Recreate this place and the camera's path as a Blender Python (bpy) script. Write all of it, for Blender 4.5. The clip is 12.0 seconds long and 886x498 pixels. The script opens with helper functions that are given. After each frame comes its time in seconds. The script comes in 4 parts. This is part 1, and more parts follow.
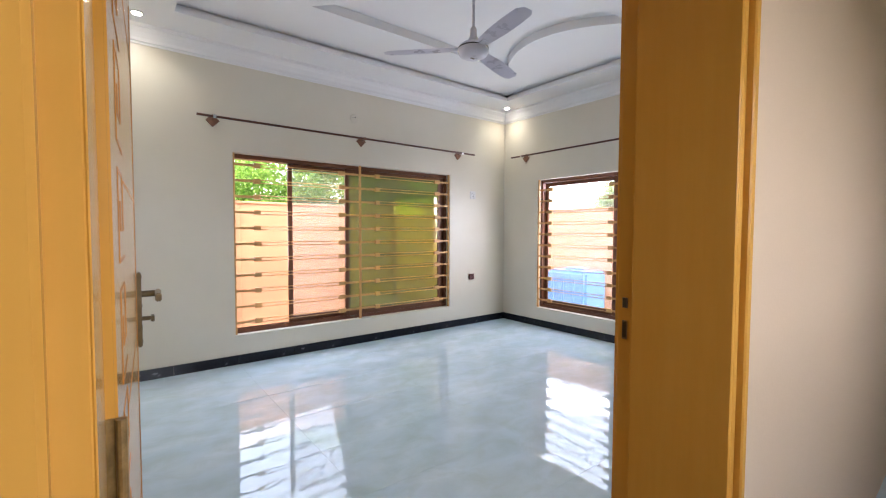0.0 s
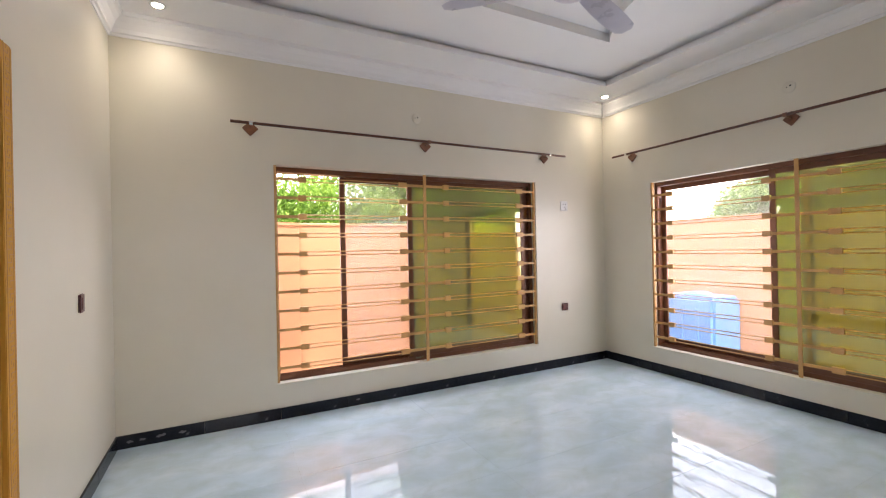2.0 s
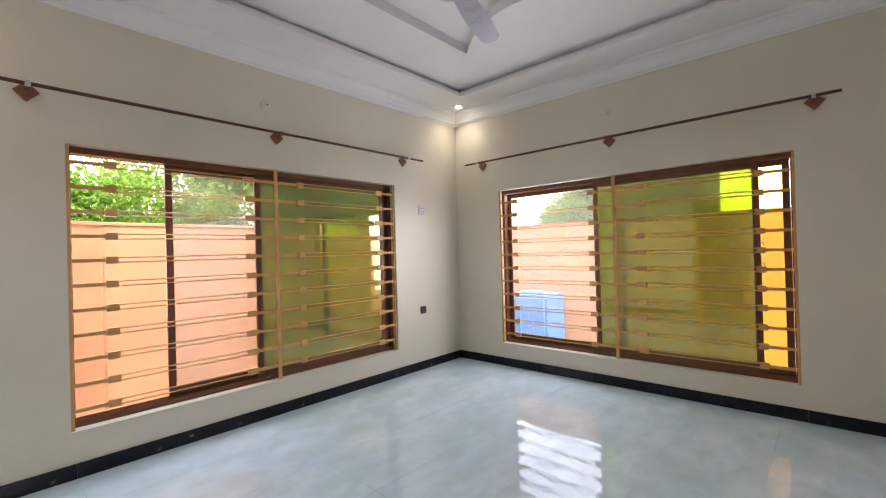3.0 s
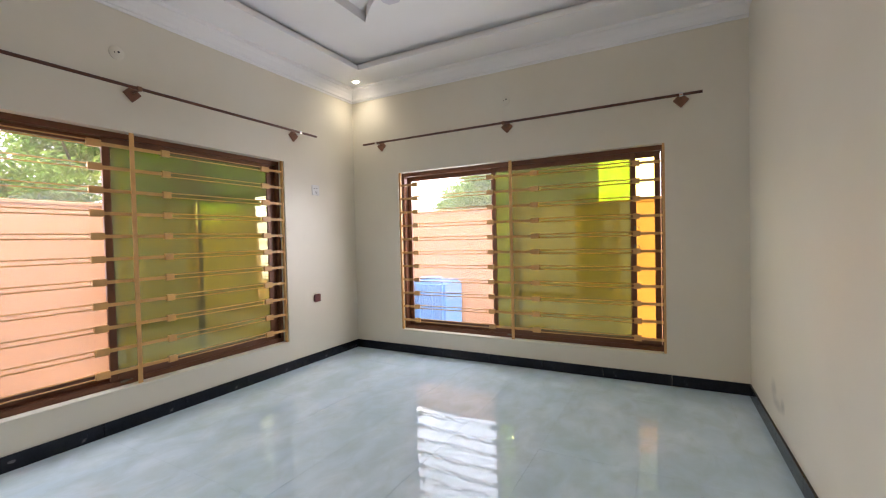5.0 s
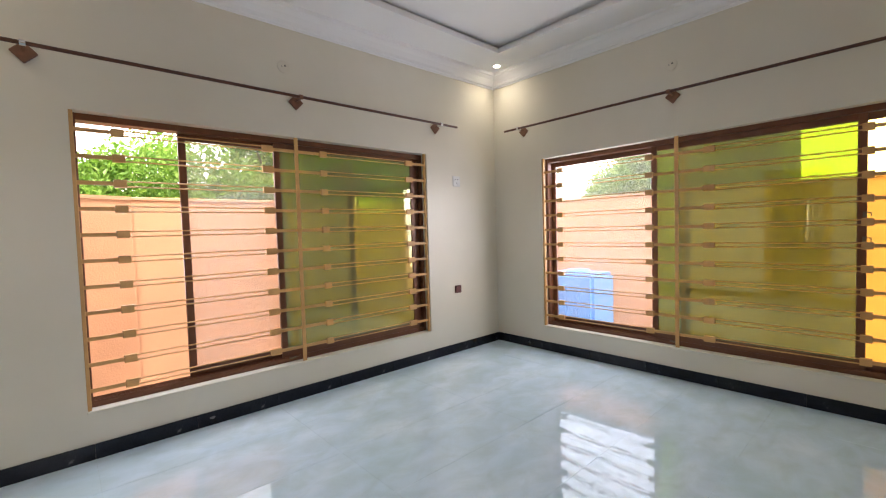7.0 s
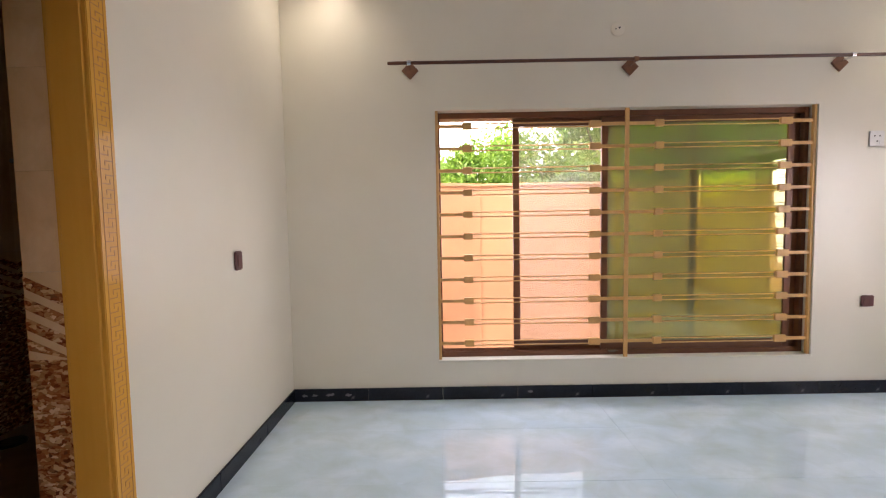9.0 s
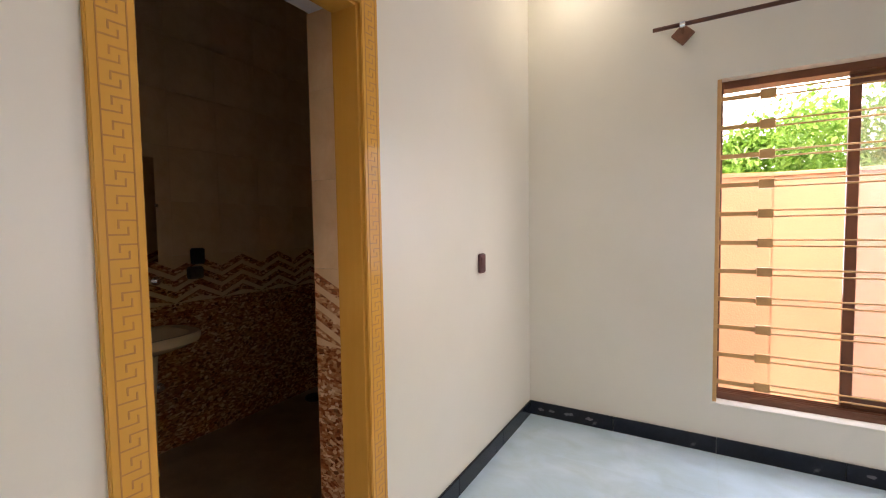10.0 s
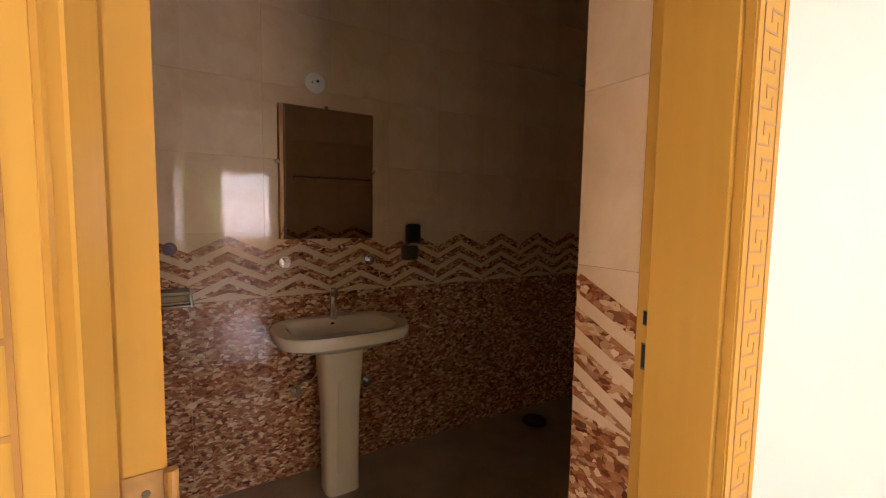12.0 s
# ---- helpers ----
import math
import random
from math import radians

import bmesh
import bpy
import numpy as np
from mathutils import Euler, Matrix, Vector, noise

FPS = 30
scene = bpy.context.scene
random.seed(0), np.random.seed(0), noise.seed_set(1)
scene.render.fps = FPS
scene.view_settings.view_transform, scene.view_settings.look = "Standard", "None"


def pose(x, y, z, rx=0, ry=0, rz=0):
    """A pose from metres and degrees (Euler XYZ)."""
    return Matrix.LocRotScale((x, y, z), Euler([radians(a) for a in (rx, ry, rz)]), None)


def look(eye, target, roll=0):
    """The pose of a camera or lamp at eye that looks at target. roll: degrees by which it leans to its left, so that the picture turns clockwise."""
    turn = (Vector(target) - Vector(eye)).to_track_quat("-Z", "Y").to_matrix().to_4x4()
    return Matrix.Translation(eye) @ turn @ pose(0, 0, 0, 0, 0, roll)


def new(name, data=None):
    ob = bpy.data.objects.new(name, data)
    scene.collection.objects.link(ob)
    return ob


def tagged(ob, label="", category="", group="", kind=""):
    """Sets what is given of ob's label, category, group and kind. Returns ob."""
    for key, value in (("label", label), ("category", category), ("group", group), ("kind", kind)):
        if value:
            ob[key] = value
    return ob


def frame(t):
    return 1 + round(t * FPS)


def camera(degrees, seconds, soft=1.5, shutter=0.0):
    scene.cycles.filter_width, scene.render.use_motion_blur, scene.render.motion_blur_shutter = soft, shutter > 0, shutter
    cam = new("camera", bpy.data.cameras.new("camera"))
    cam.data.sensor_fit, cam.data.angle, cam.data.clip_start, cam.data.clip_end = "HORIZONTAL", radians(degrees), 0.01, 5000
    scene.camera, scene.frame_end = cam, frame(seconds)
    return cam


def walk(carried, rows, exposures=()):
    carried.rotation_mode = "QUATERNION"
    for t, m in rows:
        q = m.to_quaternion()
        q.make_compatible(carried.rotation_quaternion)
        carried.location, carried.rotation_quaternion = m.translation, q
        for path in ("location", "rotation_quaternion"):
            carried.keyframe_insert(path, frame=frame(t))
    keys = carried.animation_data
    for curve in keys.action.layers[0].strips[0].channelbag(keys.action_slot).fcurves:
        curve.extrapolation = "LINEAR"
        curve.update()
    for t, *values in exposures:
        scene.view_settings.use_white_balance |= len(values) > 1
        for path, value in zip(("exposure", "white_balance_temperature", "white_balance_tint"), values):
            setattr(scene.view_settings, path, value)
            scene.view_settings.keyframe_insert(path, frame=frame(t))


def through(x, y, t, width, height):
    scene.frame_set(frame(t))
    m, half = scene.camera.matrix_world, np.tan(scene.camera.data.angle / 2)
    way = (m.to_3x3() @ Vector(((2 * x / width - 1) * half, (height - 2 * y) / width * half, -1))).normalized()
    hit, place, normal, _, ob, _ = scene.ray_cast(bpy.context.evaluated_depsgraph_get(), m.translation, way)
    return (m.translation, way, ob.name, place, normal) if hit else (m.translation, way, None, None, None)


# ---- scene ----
cam = camera(92.2, 12.0, soft=1.15)
PATH = [
    (0, (0.142, -0.228, 1.462), (1.368, 1.35, 1.375), 0.2),
    (0.2, (0.263, -0.12, 1.473), (1.316, 1.578, 1.396), 0.0),
    (0.4, (0.336, -0.021, 1.465), (1.28, 1.741, 1.404), -0.2),
    (0.5, (0.377, 0.034, 1.454), (1.256, 1.83, 1.4), -0.2),
    (0.7, (0.442, 0.16, 1.467), (1.246, 1.991, 1.428), -0.9),
    (1, (0.527, 0.306, 1.473), (1.251, 2.17, 1.455), -1.3),
    (1.5, (0.679, 0.54, 1.477), (1.413, 2.4, 1.488), -1.6),
    (2, (0.774, 0.663, 1.489), (1.685, 2.443, 1.493), -1.2),
    (2.5, (0.743, 0.847, 1.485), (1.956, 2.437, 1.492), -1.5),
    (3, (0.738, 0.92, 1.474), (2.222, 2.261, 1.486), -1.6),
    (3.5, (0.713, 0.98, 1.455), (2.424, 2.016, 1.474), -1.3),
    (5.5, (0.948, 1.045, 1.394), (2.706, 1.997, 1.345), -1.3),
    (6, (1.008, 1.004, 1.408), (2.651, 2.142, 1.354), -1.4),
    (6.5, (1.048, 1.049, 1.439), (2.545, 2.373, 1.365), -1.6),
    (8.5, (1.196, 1.365, 1.439), (1.686, 3.301, 1.332), -1.2),
    (9, (1.232, 1.394, 1.417), (1.225, 3.39, 1.295), -1.0),
    (9.5, (1.198, 1.483, 1.416), (0.651, 3.402, 1.286), -0.9),
    (10, (1.076, 1.674, 1.429), (0.056, 3.391, 1.326), -0.9),
    (10.5, (0.954, 1.82, 1.425), (-0.409, 3.283, 1.379), -0.4),
    (11, (0.825, 1.968, 1.431), (-0.794, 3.142, 1.387), 0.2),
    (11.5, (0.59, 2.1, 1.408), (-1.109, 3.15, 1.294), 0.6),
    (12, (0.318, 2.22, 1.367), (-1.39, 3.248, 1.205), 0.9),
]
walk(cam, [(t, look(eye, target, roll)) for t, eye, target, roll in PATH],
     [(0.0, 1.88, 5900, 11), (0.6, 1.8, 6250, 14), (1.5, 1.78, 6450, 15), (2.0, 1.72, 6450, 14), (3.5, 1.54, 6350, 12), (5.5, 1.6, 6450, 11), (6.5, 1.58, 6400, 11), (8.3, 1.5, 6350, 12), (9.0, 1.68, 6600, 16),
      (10.0, 1.98, 6500, 15), (11.0, 2.25, 6300, 15), (11.5, 2.52, 6450, 15), (12.0, 3.05, 6900, 18)])

# ---- world, sun, exposure ----
world = bpy.data.worlds.new("sky_world")
scene.world = world
world.use_nodes = True
wn = world.node_tree.nodes
sky = wn.new("ShaderNodeTexSky")
sky.sky_type = "NISHITA"
sky.sun_disc = False
sky.sun_elevation = radians(68)
sky.sun_rotation = radians(215)
sky.air_density, sky.dust_density, sky.ozone_density = 1.0, 8.0, 1.0
wn["Background"].inputs["Strength"].default_value = 0.15
world.node_tree.links.new(sky.outputs["Color"], wn["Background"].inputs["Color"])

sun = new("sun", bpy.data.lights.new("sun", "SUN"))
sun.data.energy, sun.data.angle, sun.data.color = 2.8, radians(0.6), (1.0, 0.96, 0.92)
sun.matrix_world = look((-4.5, -6.5, 20.0), (0, 0, 0))


def window_light(name, eye, target, width, height, watts, colour):
    """Sky light that comes in through one window's opening."""
    lamp = new(name, bpy.data.lights.new(name, "AREA"))
    lamp.data.shape, lamp.data.size, lamp.data.size_y = "RECTANGLE", width, height
    lamp.data.energy, lamp.data.color = watts, colour
    lamp.matrix_world = look(eye, target)
    return lamp


# sky light in the open halves of the two window openings
window_light("window_light_north", (1.87, 5.0, 1.55), (2.2, 2.2, 0.2), 1.34, 1.30, 8, (0.87, 0.885, 1.0))
window_light("window_light_east", (5.54, 3.34, 1.50), (2.4, 3.1, 1.25), 1.36, 1.36, 14, (0.87, 0.88, 1.0))


# ---- materials ----
def material(name, rough=0.5, metal=0.0, coat=0.0):
    m = bpy.data.materials.new(name)
    m.use_nodes = True
    p = m.node_tree.nodes["Principled BSDF"]
    p.inputs["Roughness"].default_value = rough
    p.inputs["Metallic"].default_value = metal
    p.inputs["Coat Weight"].default_value = coat
    p.inputs["Coat Roughness"].default_value = 0.08
    return m, m.node_tree.nodes, m.node_tree.links, p


def ramp(nodes, links, source, stops):
    r = nodes.new("ShaderNodeValToRGB")
    e = r.color_ramp.elements
    while len(e) < len(stops):
        e.new(0.5)
    for k, (at, c) in enumerate(stops):
        e[k].position, e[k].color = at, (*c, 1)
    links.new(source, r.inputs["Fac"])
    return r.outputs["Color"]


def noise_tex(nodes, links, scale, detail=4.0, rough=0.55, stretch=(1, 1, 1), distort=0.0, coords="Object"):
    tc, mp, n = nodes.new("ShaderNodeTexCoord"), nodes.new("ShaderNodeMapping"), nodes.new("ShaderNodeTexNoise")
    mp.inputs["Scale"].default_value = stretch
    n.inputs["Scale"].default_value, n.inputs["Detail"].default_value = scale, detail
    n.inputs["Roughness"].default_value, n.inputs["Distortion"].default_value = rough, distort
    links.new(tc.outputs[coords], mp.inputs["Vector"])
    links.new(mp.outputs["Vector"], n.inputs["Vector"])
    return n


def bump(nodes, links, p, height, strength, distance=0.01):
    b = nodes.new("ShaderNodeBump")
    b.inputs["Strength"].default_value, b.inputs["Distance"].default_value = strength, distance
    links.new(height, b.inputs["Height"])
    links.new(b.outputs["Normal"], p.inputs["Normal"])


def blend(nodes, links, fac, a, b, mode="MIX"):
    m = nodes.new("ShaderNodeMix")
    m.data_type, m.blend_type = "RGBA", mode
    for socket, v in ((m.inputs[0], fac), (m.inputs[6], a), (m.inputs[7], b)):
        if hasattr(v, "is_output"):
            links.new(v, socket)
        else:
            socket.default_value = v if isinstance(v, float) else (*v, 1)
    return m.outputs[2]


def simple(name, colour, rough=0.5, metal=0.0, scale=12.0, vary=0.12, coat=0.0, bumps=0.05, fine=90.0):
    """A surface of one colour with broad and fine variation, uneven gloss and fine relief."""
    m, n, l, p = material(name, rough, metal, coat)
    broad, grain = noise_tex(n, l, scale), noise_tex(n, l, fine, 3.0)
    dark = tuple(c * (1 - vary) for c in colour)
    light = tuple(min(1.0, c * (1 + vary * 0.6)) for c in colour)
    col = ramp(n, l, broad.outputs["Fac"], [(0.3, dark), (0.7, light)])
    col = blend(n, l, 0.25, col, ramp(n, l, grain.outputs["Fac"], [(0.3, dark), (0.7, light)]))
    l.new(col, p.inputs["Base Color"])
    mr = n.new("ShaderNodeMapRange")
    mr.inputs["To Min"].default_value, mr.inputs["To Max"].default_value = rough * 0.8, min(1.0, rough * 1.25)
    l.new(broad.outputs["Fac"], mr.inputs["Value"])
    l.new(mr.outputs["Result"], p.inputs["Roughness"])
    if bumps:
        bump(n, l, p, grain.outputs["Fac"], bumps)
    return m


def wall_paint(name="cream_wall_paint", scuffs=()):
    """Cream emulsion; scuffs: places and sizes of grey rubbed marks."""
    m, n, l, p = material(name, 0.33)
    broad, roller, grime = noise_tex(n, l, 0.9, 5), noise_tex(n, l, 140, 2), noise_tex(n, l, 3.2, 8, 0.7, distort=0.6)
    col = ramp(n, l, broad.outputs["Fac"], [(0.3, (0.690, 0.642, 0.530)), (0.7, (0.755, 0.710, 0.602))])
    smudge = ramp(n, l, grime.outputs["Fac"], [(0.63, (0, 0, 0)), (0.76, (0.22, 0.22, 0.22))])
    col = blend(n, l, smudge, col, (0.60, 0.57, 0.50))
    for at, size in scuffs:
        tc, mp, g = n.new("ShaderNodeTexCoord"), n.new("ShaderNodeMapping"), n.new("ShaderNodeTexGradient")
        g.gradient_type = "SPHERICAL"
        mp.vector_type = "TEXTURE"
        mp.inputs["Location"].default_value, mp.inputs["Scale"].default_value = at, size
        l.new(tc.outputs["Object"], mp.inputs["Vector"])
        l.new(mp.outputs["Vector"], g.inputs["Vector"])
        ragged = blend(n, l, 1.0, ramp(n, l, g.outputs["Fac"], [(0.05, (0, 0, 0)), (0.8, (0.9,) * 3)]), ramp(n, l, grime.outputs["Fac"], [(0.32, (0.15,) * 3), (0.6, (1, 1, 1))]), "MULTIPLY")
        col = blend(n, l, ragged, col, (0.36, 0.34, 0.29))
    l.new(col, p.inputs["Base Color"])
    l.new(ramp(n, l, broad.outputs["Fac"], [(0.3, (0.3,) * 3), (0.7, (0.4,) * 3)]), p.inputs["Roughness"])
    bump(n, l, p, roller.outputs["Fac"], 0.06, 0.004)
    return m


def floor_porcelain():
    m, n, l, p = material("pale_green_porcelain", 0.07)
    where = n.new("ShaderNodeNewGeometry")
    cloud = noise_tex(n, l, 1.7, 3.5, 0.52, distort=0.35)
    mist = noise_tex(n, l, 4.5, 5, 0.6, distort=0.5)
    for tex, stretch in ((cloud, (1.0, 1.7, 1.0)), (mist, (0.9, 1.25, 1.0))):
        mp = n.new("ShaderNodeMapping")
        mp.inputs["Scale"].default_value = stretch
        mp.inputs["Rotation"].default_value = (0, 0, 0.35)
        l.new(where.outputs["Position"], mp.inputs["Vector"])
        l.new(mp.outputs["Vector"], tex.inputs["Vector"])
    info = n.new("ShaderNodeObjectInfo")
    col = ramp(n, l, cloud.outputs["Fac"], [(0.28, (0.55, 0.70, 0.785)), (0.5, (0.645, 0.785, 0.885)), (0.70, (0.755, 0.87, 0.96))])
    vc = ramp(n, l, mist.outputs["Fac"], [(0.40, (0, 0, 0)), (0.72, (0.6, 0.6, 0.6))])
    col = blend(n, l, vc, col, (0.47, 0.60, 0.60))
    tone = ramp(n, l, info.outputs["Random"], [(0, (0.97, 0.975, 0.975)), (1, (1, 1, 1))])
    col = blend(n, l, 1.0, col, tone, "MULTIPLY")
    l.new(col, p.inputs["Base Color"])
    smear = noise_tex(n, l, 5, 6, 0.65)
    l.new(ramp(n, l, smear.outputs["Fac"], [(0.3, (0.006,) * 3), (0.75, (0.022,) * 3)]), p.inputs["Roughness"])
    p.inputs["Specular IOR Level"].default_value = 0.5
    wave = noise_tex(n, l, 7, 2, 0.4)
    bump(n, l, p, wave.outputs["Fac"], 0.03, 0.02)
    return m


def door_wood():
    m, n, l, p = material("honey_enamelled_wood", 0.14)
    p.inputs["Specular IOR Level"].default_value = 0.13
    grain = noise_tex(n, l, 5, 5, 0.6, (1, 1, 0.07), 0.4)
    fine, blotch = noise_tex(n, l, 60, 3, 0.5, (1, 1, 0.08)), noise_tex(n, l, 2.2, 4)
    col = ramp(n, l, grain.outputs["Fac"], [(0.3, (0.575, 0.29, 0.048)), (0.7, (0.64, 0.335, 0.062))])
    col = blend(n, l, 0.12, col, ramp(n, l, fine.outputs["Fac"], [(0.3, (0.50, 0.23, 0.04)), (0.7, (0.70, 0.39, 0.10))]))
    col = blend(n, l, 0.25, col, ramp(n, l, blotch.outputs["Fac"], [(0.3, (0.56, 0.265, 0.035)), (0.7, (0.70, 0.39, 0.09))]))
    l.new(col, p.inputs["Base Color"])
    bump(n, l, p, blotch.outputs["Fac"], 0.06, 0.02)
    return m


def marble_brown():
    """Glossy brown tile of crushed stone: small angular shards in browns, tan and cream."""
    m, n, l, p = material("brown_crushed_marble", 0.12)
    where, warp = n.new("ShaderNodeNewGeometry"), noise_tex(n, l, 22, 3, 0.6)
    l.new(where.outputs["Position"], warp.inputs["Vector"])
    bent = n.new("ShaderNodeVectorMath")
    bent.operation = "MULTIPLY_ADD"
    bent.inputs[1].default_value = (0.03, 0.03, 0.03)
    l.new(warp.outputs["Color"], bent.inputs[0])
    l.new(where.outputs["Position"], bent.inputs[2])
    col = ramp(n, l, warp.outputs["Fac"], [(0.35, (0.17, 0.05, 0.02)), (0.65, (0.36, 0.13, 0.055))])
    for turn, scale, least, tones in ((0.5, 50, 0.0, ((0.19, 0.052, 0.02), (0.33, 0.11, 0.042), (0.46, 0.19, 0.08))),
                                      (1.2, 46, 0.60, ((0.42, 0.19, 0.085), (0.58, 0.31, 0.15), (0.74, 0.47, 0.26))),
                                      (-0.8, 46, 0.68, ((0.10, 0.028, 0.012), (0.52, 0.26, 0.12), (0.84, 0.60, 0.38)))):
        mp, v, sep = n.new("ShaderNodeMapping"), n.new("ShaderNodeTexVoronoi"), n.new("ShaderNodeSeparateColor")
        mp.inputs["Rotation"].default_value = (turn, turn, 0.0)
        mp.inputs["Scale"].default_value = (1.0, 1.0, 1.8)
        v.inputs["Scale"].default_value = scale
        l.new(bent.outputs["Vector"], mp.inputs["Vector"])
        l.new(mp.outputs["Vector"], v.inputs["Vector"])
        l.new(v.outputs["Color"], sep.inputs["Color"])
        shard = ramp(n, l, sep.outputs["Green"], [(0.1, tones[0]), (0.5, tones[1]), (0.9, tones[2])])
        mask = ramp(n, l, sep.outputs["Red"], [(least, (0, 0, 0)), (least + 0.01, (0.9,) * 3)])
        col = blend(n, l, mask, col, shard)
    l.new(col, p.inputs["Base Color"])
    return m


def marble_cream():
    m, n, l, p = material("cream_marble_tile", 0.055)
    a, b = noise_tex(n, l, 3.5, 7, 0.65, distort=0.8), noise_tex(n, l, 26, 5, 0.7)
    info = n.new("ShaderNodeObjectInfo")
    col = ramp(n, l, a.outputs["Fac"], [(0.3, (0.69, 0.45, 0.25)), (0.6, (0.80, 0.57, 0.345)), (0.8, (0.84, 0.645, 0.43))])
    spots = ramp(n, l, b.outputs["Fac"], [(0.62, (0, 0, 0)), (0.72, (0.35,) * 3)])
    col = blend(n, l, spots, col, (0.50, 0.37, 0.25))
    col = blend(n, l, 1.0, col, ramp(n, l, info.outputs["Random"], [(0, (0.95,) * 3), (1, (1, 1, 1))]), "MULTIPLY")
    l.new(col, p.inputs["Base Color"])
    return m


def granite_black():
    m, n, l, p = material("black_granite", 0.16)
    p.inputs["Specular IOR Level"].default_value = 0.25
    a, b = noise_tex(n, l, 9, 7, 0.7), noise_tex(n, l, 240, 2)
    col = ramp(n, l, a.outputs["Fac"], [(0.35, (0.005, 0.006, 0.010)), (0.64, (0.012, 0.014, 0.022)), (0.72, (0.10, 0.10, 0.11))])
    col = blend(n, l, ramp(n, l, b.outputs["Fac"], [(0.6, (0, 0, 0)), (0.75, (0.5,) * 3)]), col, (0.05, 0.05, 0.06))
    l.new(col, p.inputs["Base Color"])
    return m


def reflective_glass():
    """Olive mirror-coated window glass with an added matte share that hazes it."""
    m = bpy.data.materials.new("olive_reflective_glass")
    m.use_nodes = True
    n, l = m.node_tree.nodes, m.node_tree.links
    n.remove(n["Principled BSDF"])
    t, g, mix = n.new("ShaderNodeBsdfTransparent"), n.new("ShaderNodeBsdfGlossy"), n.new("ShaderNodeMixShader")
    t.inputs["Color"].default_value = (0.27, 0.43, 0.015, 1)
    g.inputs["Color"].default_value = (0.82, 0.83, 0.48, 1)
    g.inputs["Roughness"].default_value = 0.004
    f = n.new("ShaderNodeFresnel")
    f.inputs["IOR"].default_value = 1.5
    mr = n.new("ShaderNodeMapRange")
    mr.inputs["To Min"].default_value, mr.inputs["To Max"].default_value = 0.44, 0.6
    l.new(f.outputs["Fac"], mr.inputs["Value"])
    l.new(mr.outputs["Result"], mix.inputs["Fac"])
    l.new(t.outputs["BSDF"], mix.inputs[1])
    l.new(g.outputs["BSDF"], mix.inputs[2])
    # Even haze mixed into the glass as a matte colour, to steady denoising.
    matte, matte_mix = n.new("ShaderNodeBsdfDiffuse"), n.new("ShaderNodeMixShader")
    matte.inputs["Color"].default_value = (0.36, 0.345, 0.17, 1)
    matte_mix.inputs["Fac"].default_value = 0.35
    l.new(mix.outputs["Shader"], matte_mix.inputs[1])
    l.new(matte.outputs["BSDF"], matte_mix.inputs[2])
    l.new(matte_mix.outputs["Shader"], n["Material Output"].inputs["Surface"])
    return m


def clear_glass(name, through):
    m = bpy.data.materials.new(name)
    m.use_nodes = True
    n, l = m.node_tree.nodes, m.node_tree.links
    n.remove(n["Principled BSDF"])
    t = n.new("ShaderNodeBsdfTransparent")
    t.inputs["Color"].default_value = (*through, 1)
    l.new(t.outputs["BSDF"], n["Material Output"].inputs["Surface"])
    return m


def fly_mesh():
    m = bpy.data.materials.new("fly_screen_mesh")
    m.use_nodes = True
    n, l = m.node_tree.nodes, m.node_tree.links
    n.remove(n["Principled BSDF"])
    t, d, mix = n.new("ShaderNodeBsdfTransparent"), n.new("ShaderNodeBsdfDiffuse"), n.new("ShaderNodeMixShader")
    d.inputs["Color"].default_value = (0.8, 0.8, 0.79, 1)
    mix.inputs["Fac"].default_value = 0.22
    l.new(t.outputs["BSDF"], mix.inputs[1])
    l.new(d.outputs["BSDF"], mix.inputs[2])
    l.new(mix.outputs["Shader"], n["Material Output"].inputs["Surface"])
    return m


def leaves(name, dark, light):
    m, n, l, p = material(name, 0.5)
    geo = n.new("ShaderNodeNewGeometry")
    col = ramp(n, l, geo.outputs["Random Per Island"], [(0, dark), (1, light)])
    l.new(col, p.inputs["Base Color"])
    tr, add = n.new("ShaderNodeBsdfTranslucent"), n.new("ShaderNodeMixShader")
    l.new(col, tr.inputs["Color"])
    add.inputs["Fac"].default_value = 0.5
    l.new(p.outputs["BSDF"], add.inputs[1])
    l.new(tr.outputs["BSDF"], add.inputs[2])
    l.new(add.outputs["Shader"], n["Material Output"].inputs["Surface"])
    return m


def glowing(name, colour, strength):
    m, n, l, p = material(name, 0.4)
    p.inputs["Base Color"].default_value = (*colour, 1)
    p.inputs["Emission Color"].default_value = (*colour, 1)
    p.inputs["Emission Strength"].default_value = strength
    return m


PAINT = wall_paint()
SCUFFED = wall_paint("scuffed_cream_wall_paint", (((4.46, 0.45, 0.335), (0.10, 0.3, 0.085)), ((4.22, 0.45, 0.29), (0.07, 0.3, 0.06)), ((4.36, 0.45, 0.26), (0.16, 0.3, 0.05))))
CEIL = simple("white_ceiling_paint", (0.87, 0.865, 0.87), 0.6, scale=1.5, vary=0.03, bumps=0.03)
FLOOR = floor_porcelain()
# Cream wall's colour with the corridor's warm light mixed into it.
WARM_LIT = simple("warm_lit_wall_tone", (0.64, 0.49, 0.35), 0.45, scale=1.5, vary=0.05, bumps=0.04)
GROUT = simple("grey_grout", (0.50, 0.58, 0.60), 0.8, scale=20, vary=0.2)
BASE = granite_black()
WOOD = door_wood()
# Raised strips carry the carved grooves' shade and brownish tone as one colour.
GROOVE = simple("brown_groove_shade", (0.43, 0.19, 0.03), 0.6, scale=20, vary=0.2)
HINGE = simple("honey_painted_steel", (0.50, 0.25, 0.06), 0.35, scale=30, vary=0.3)
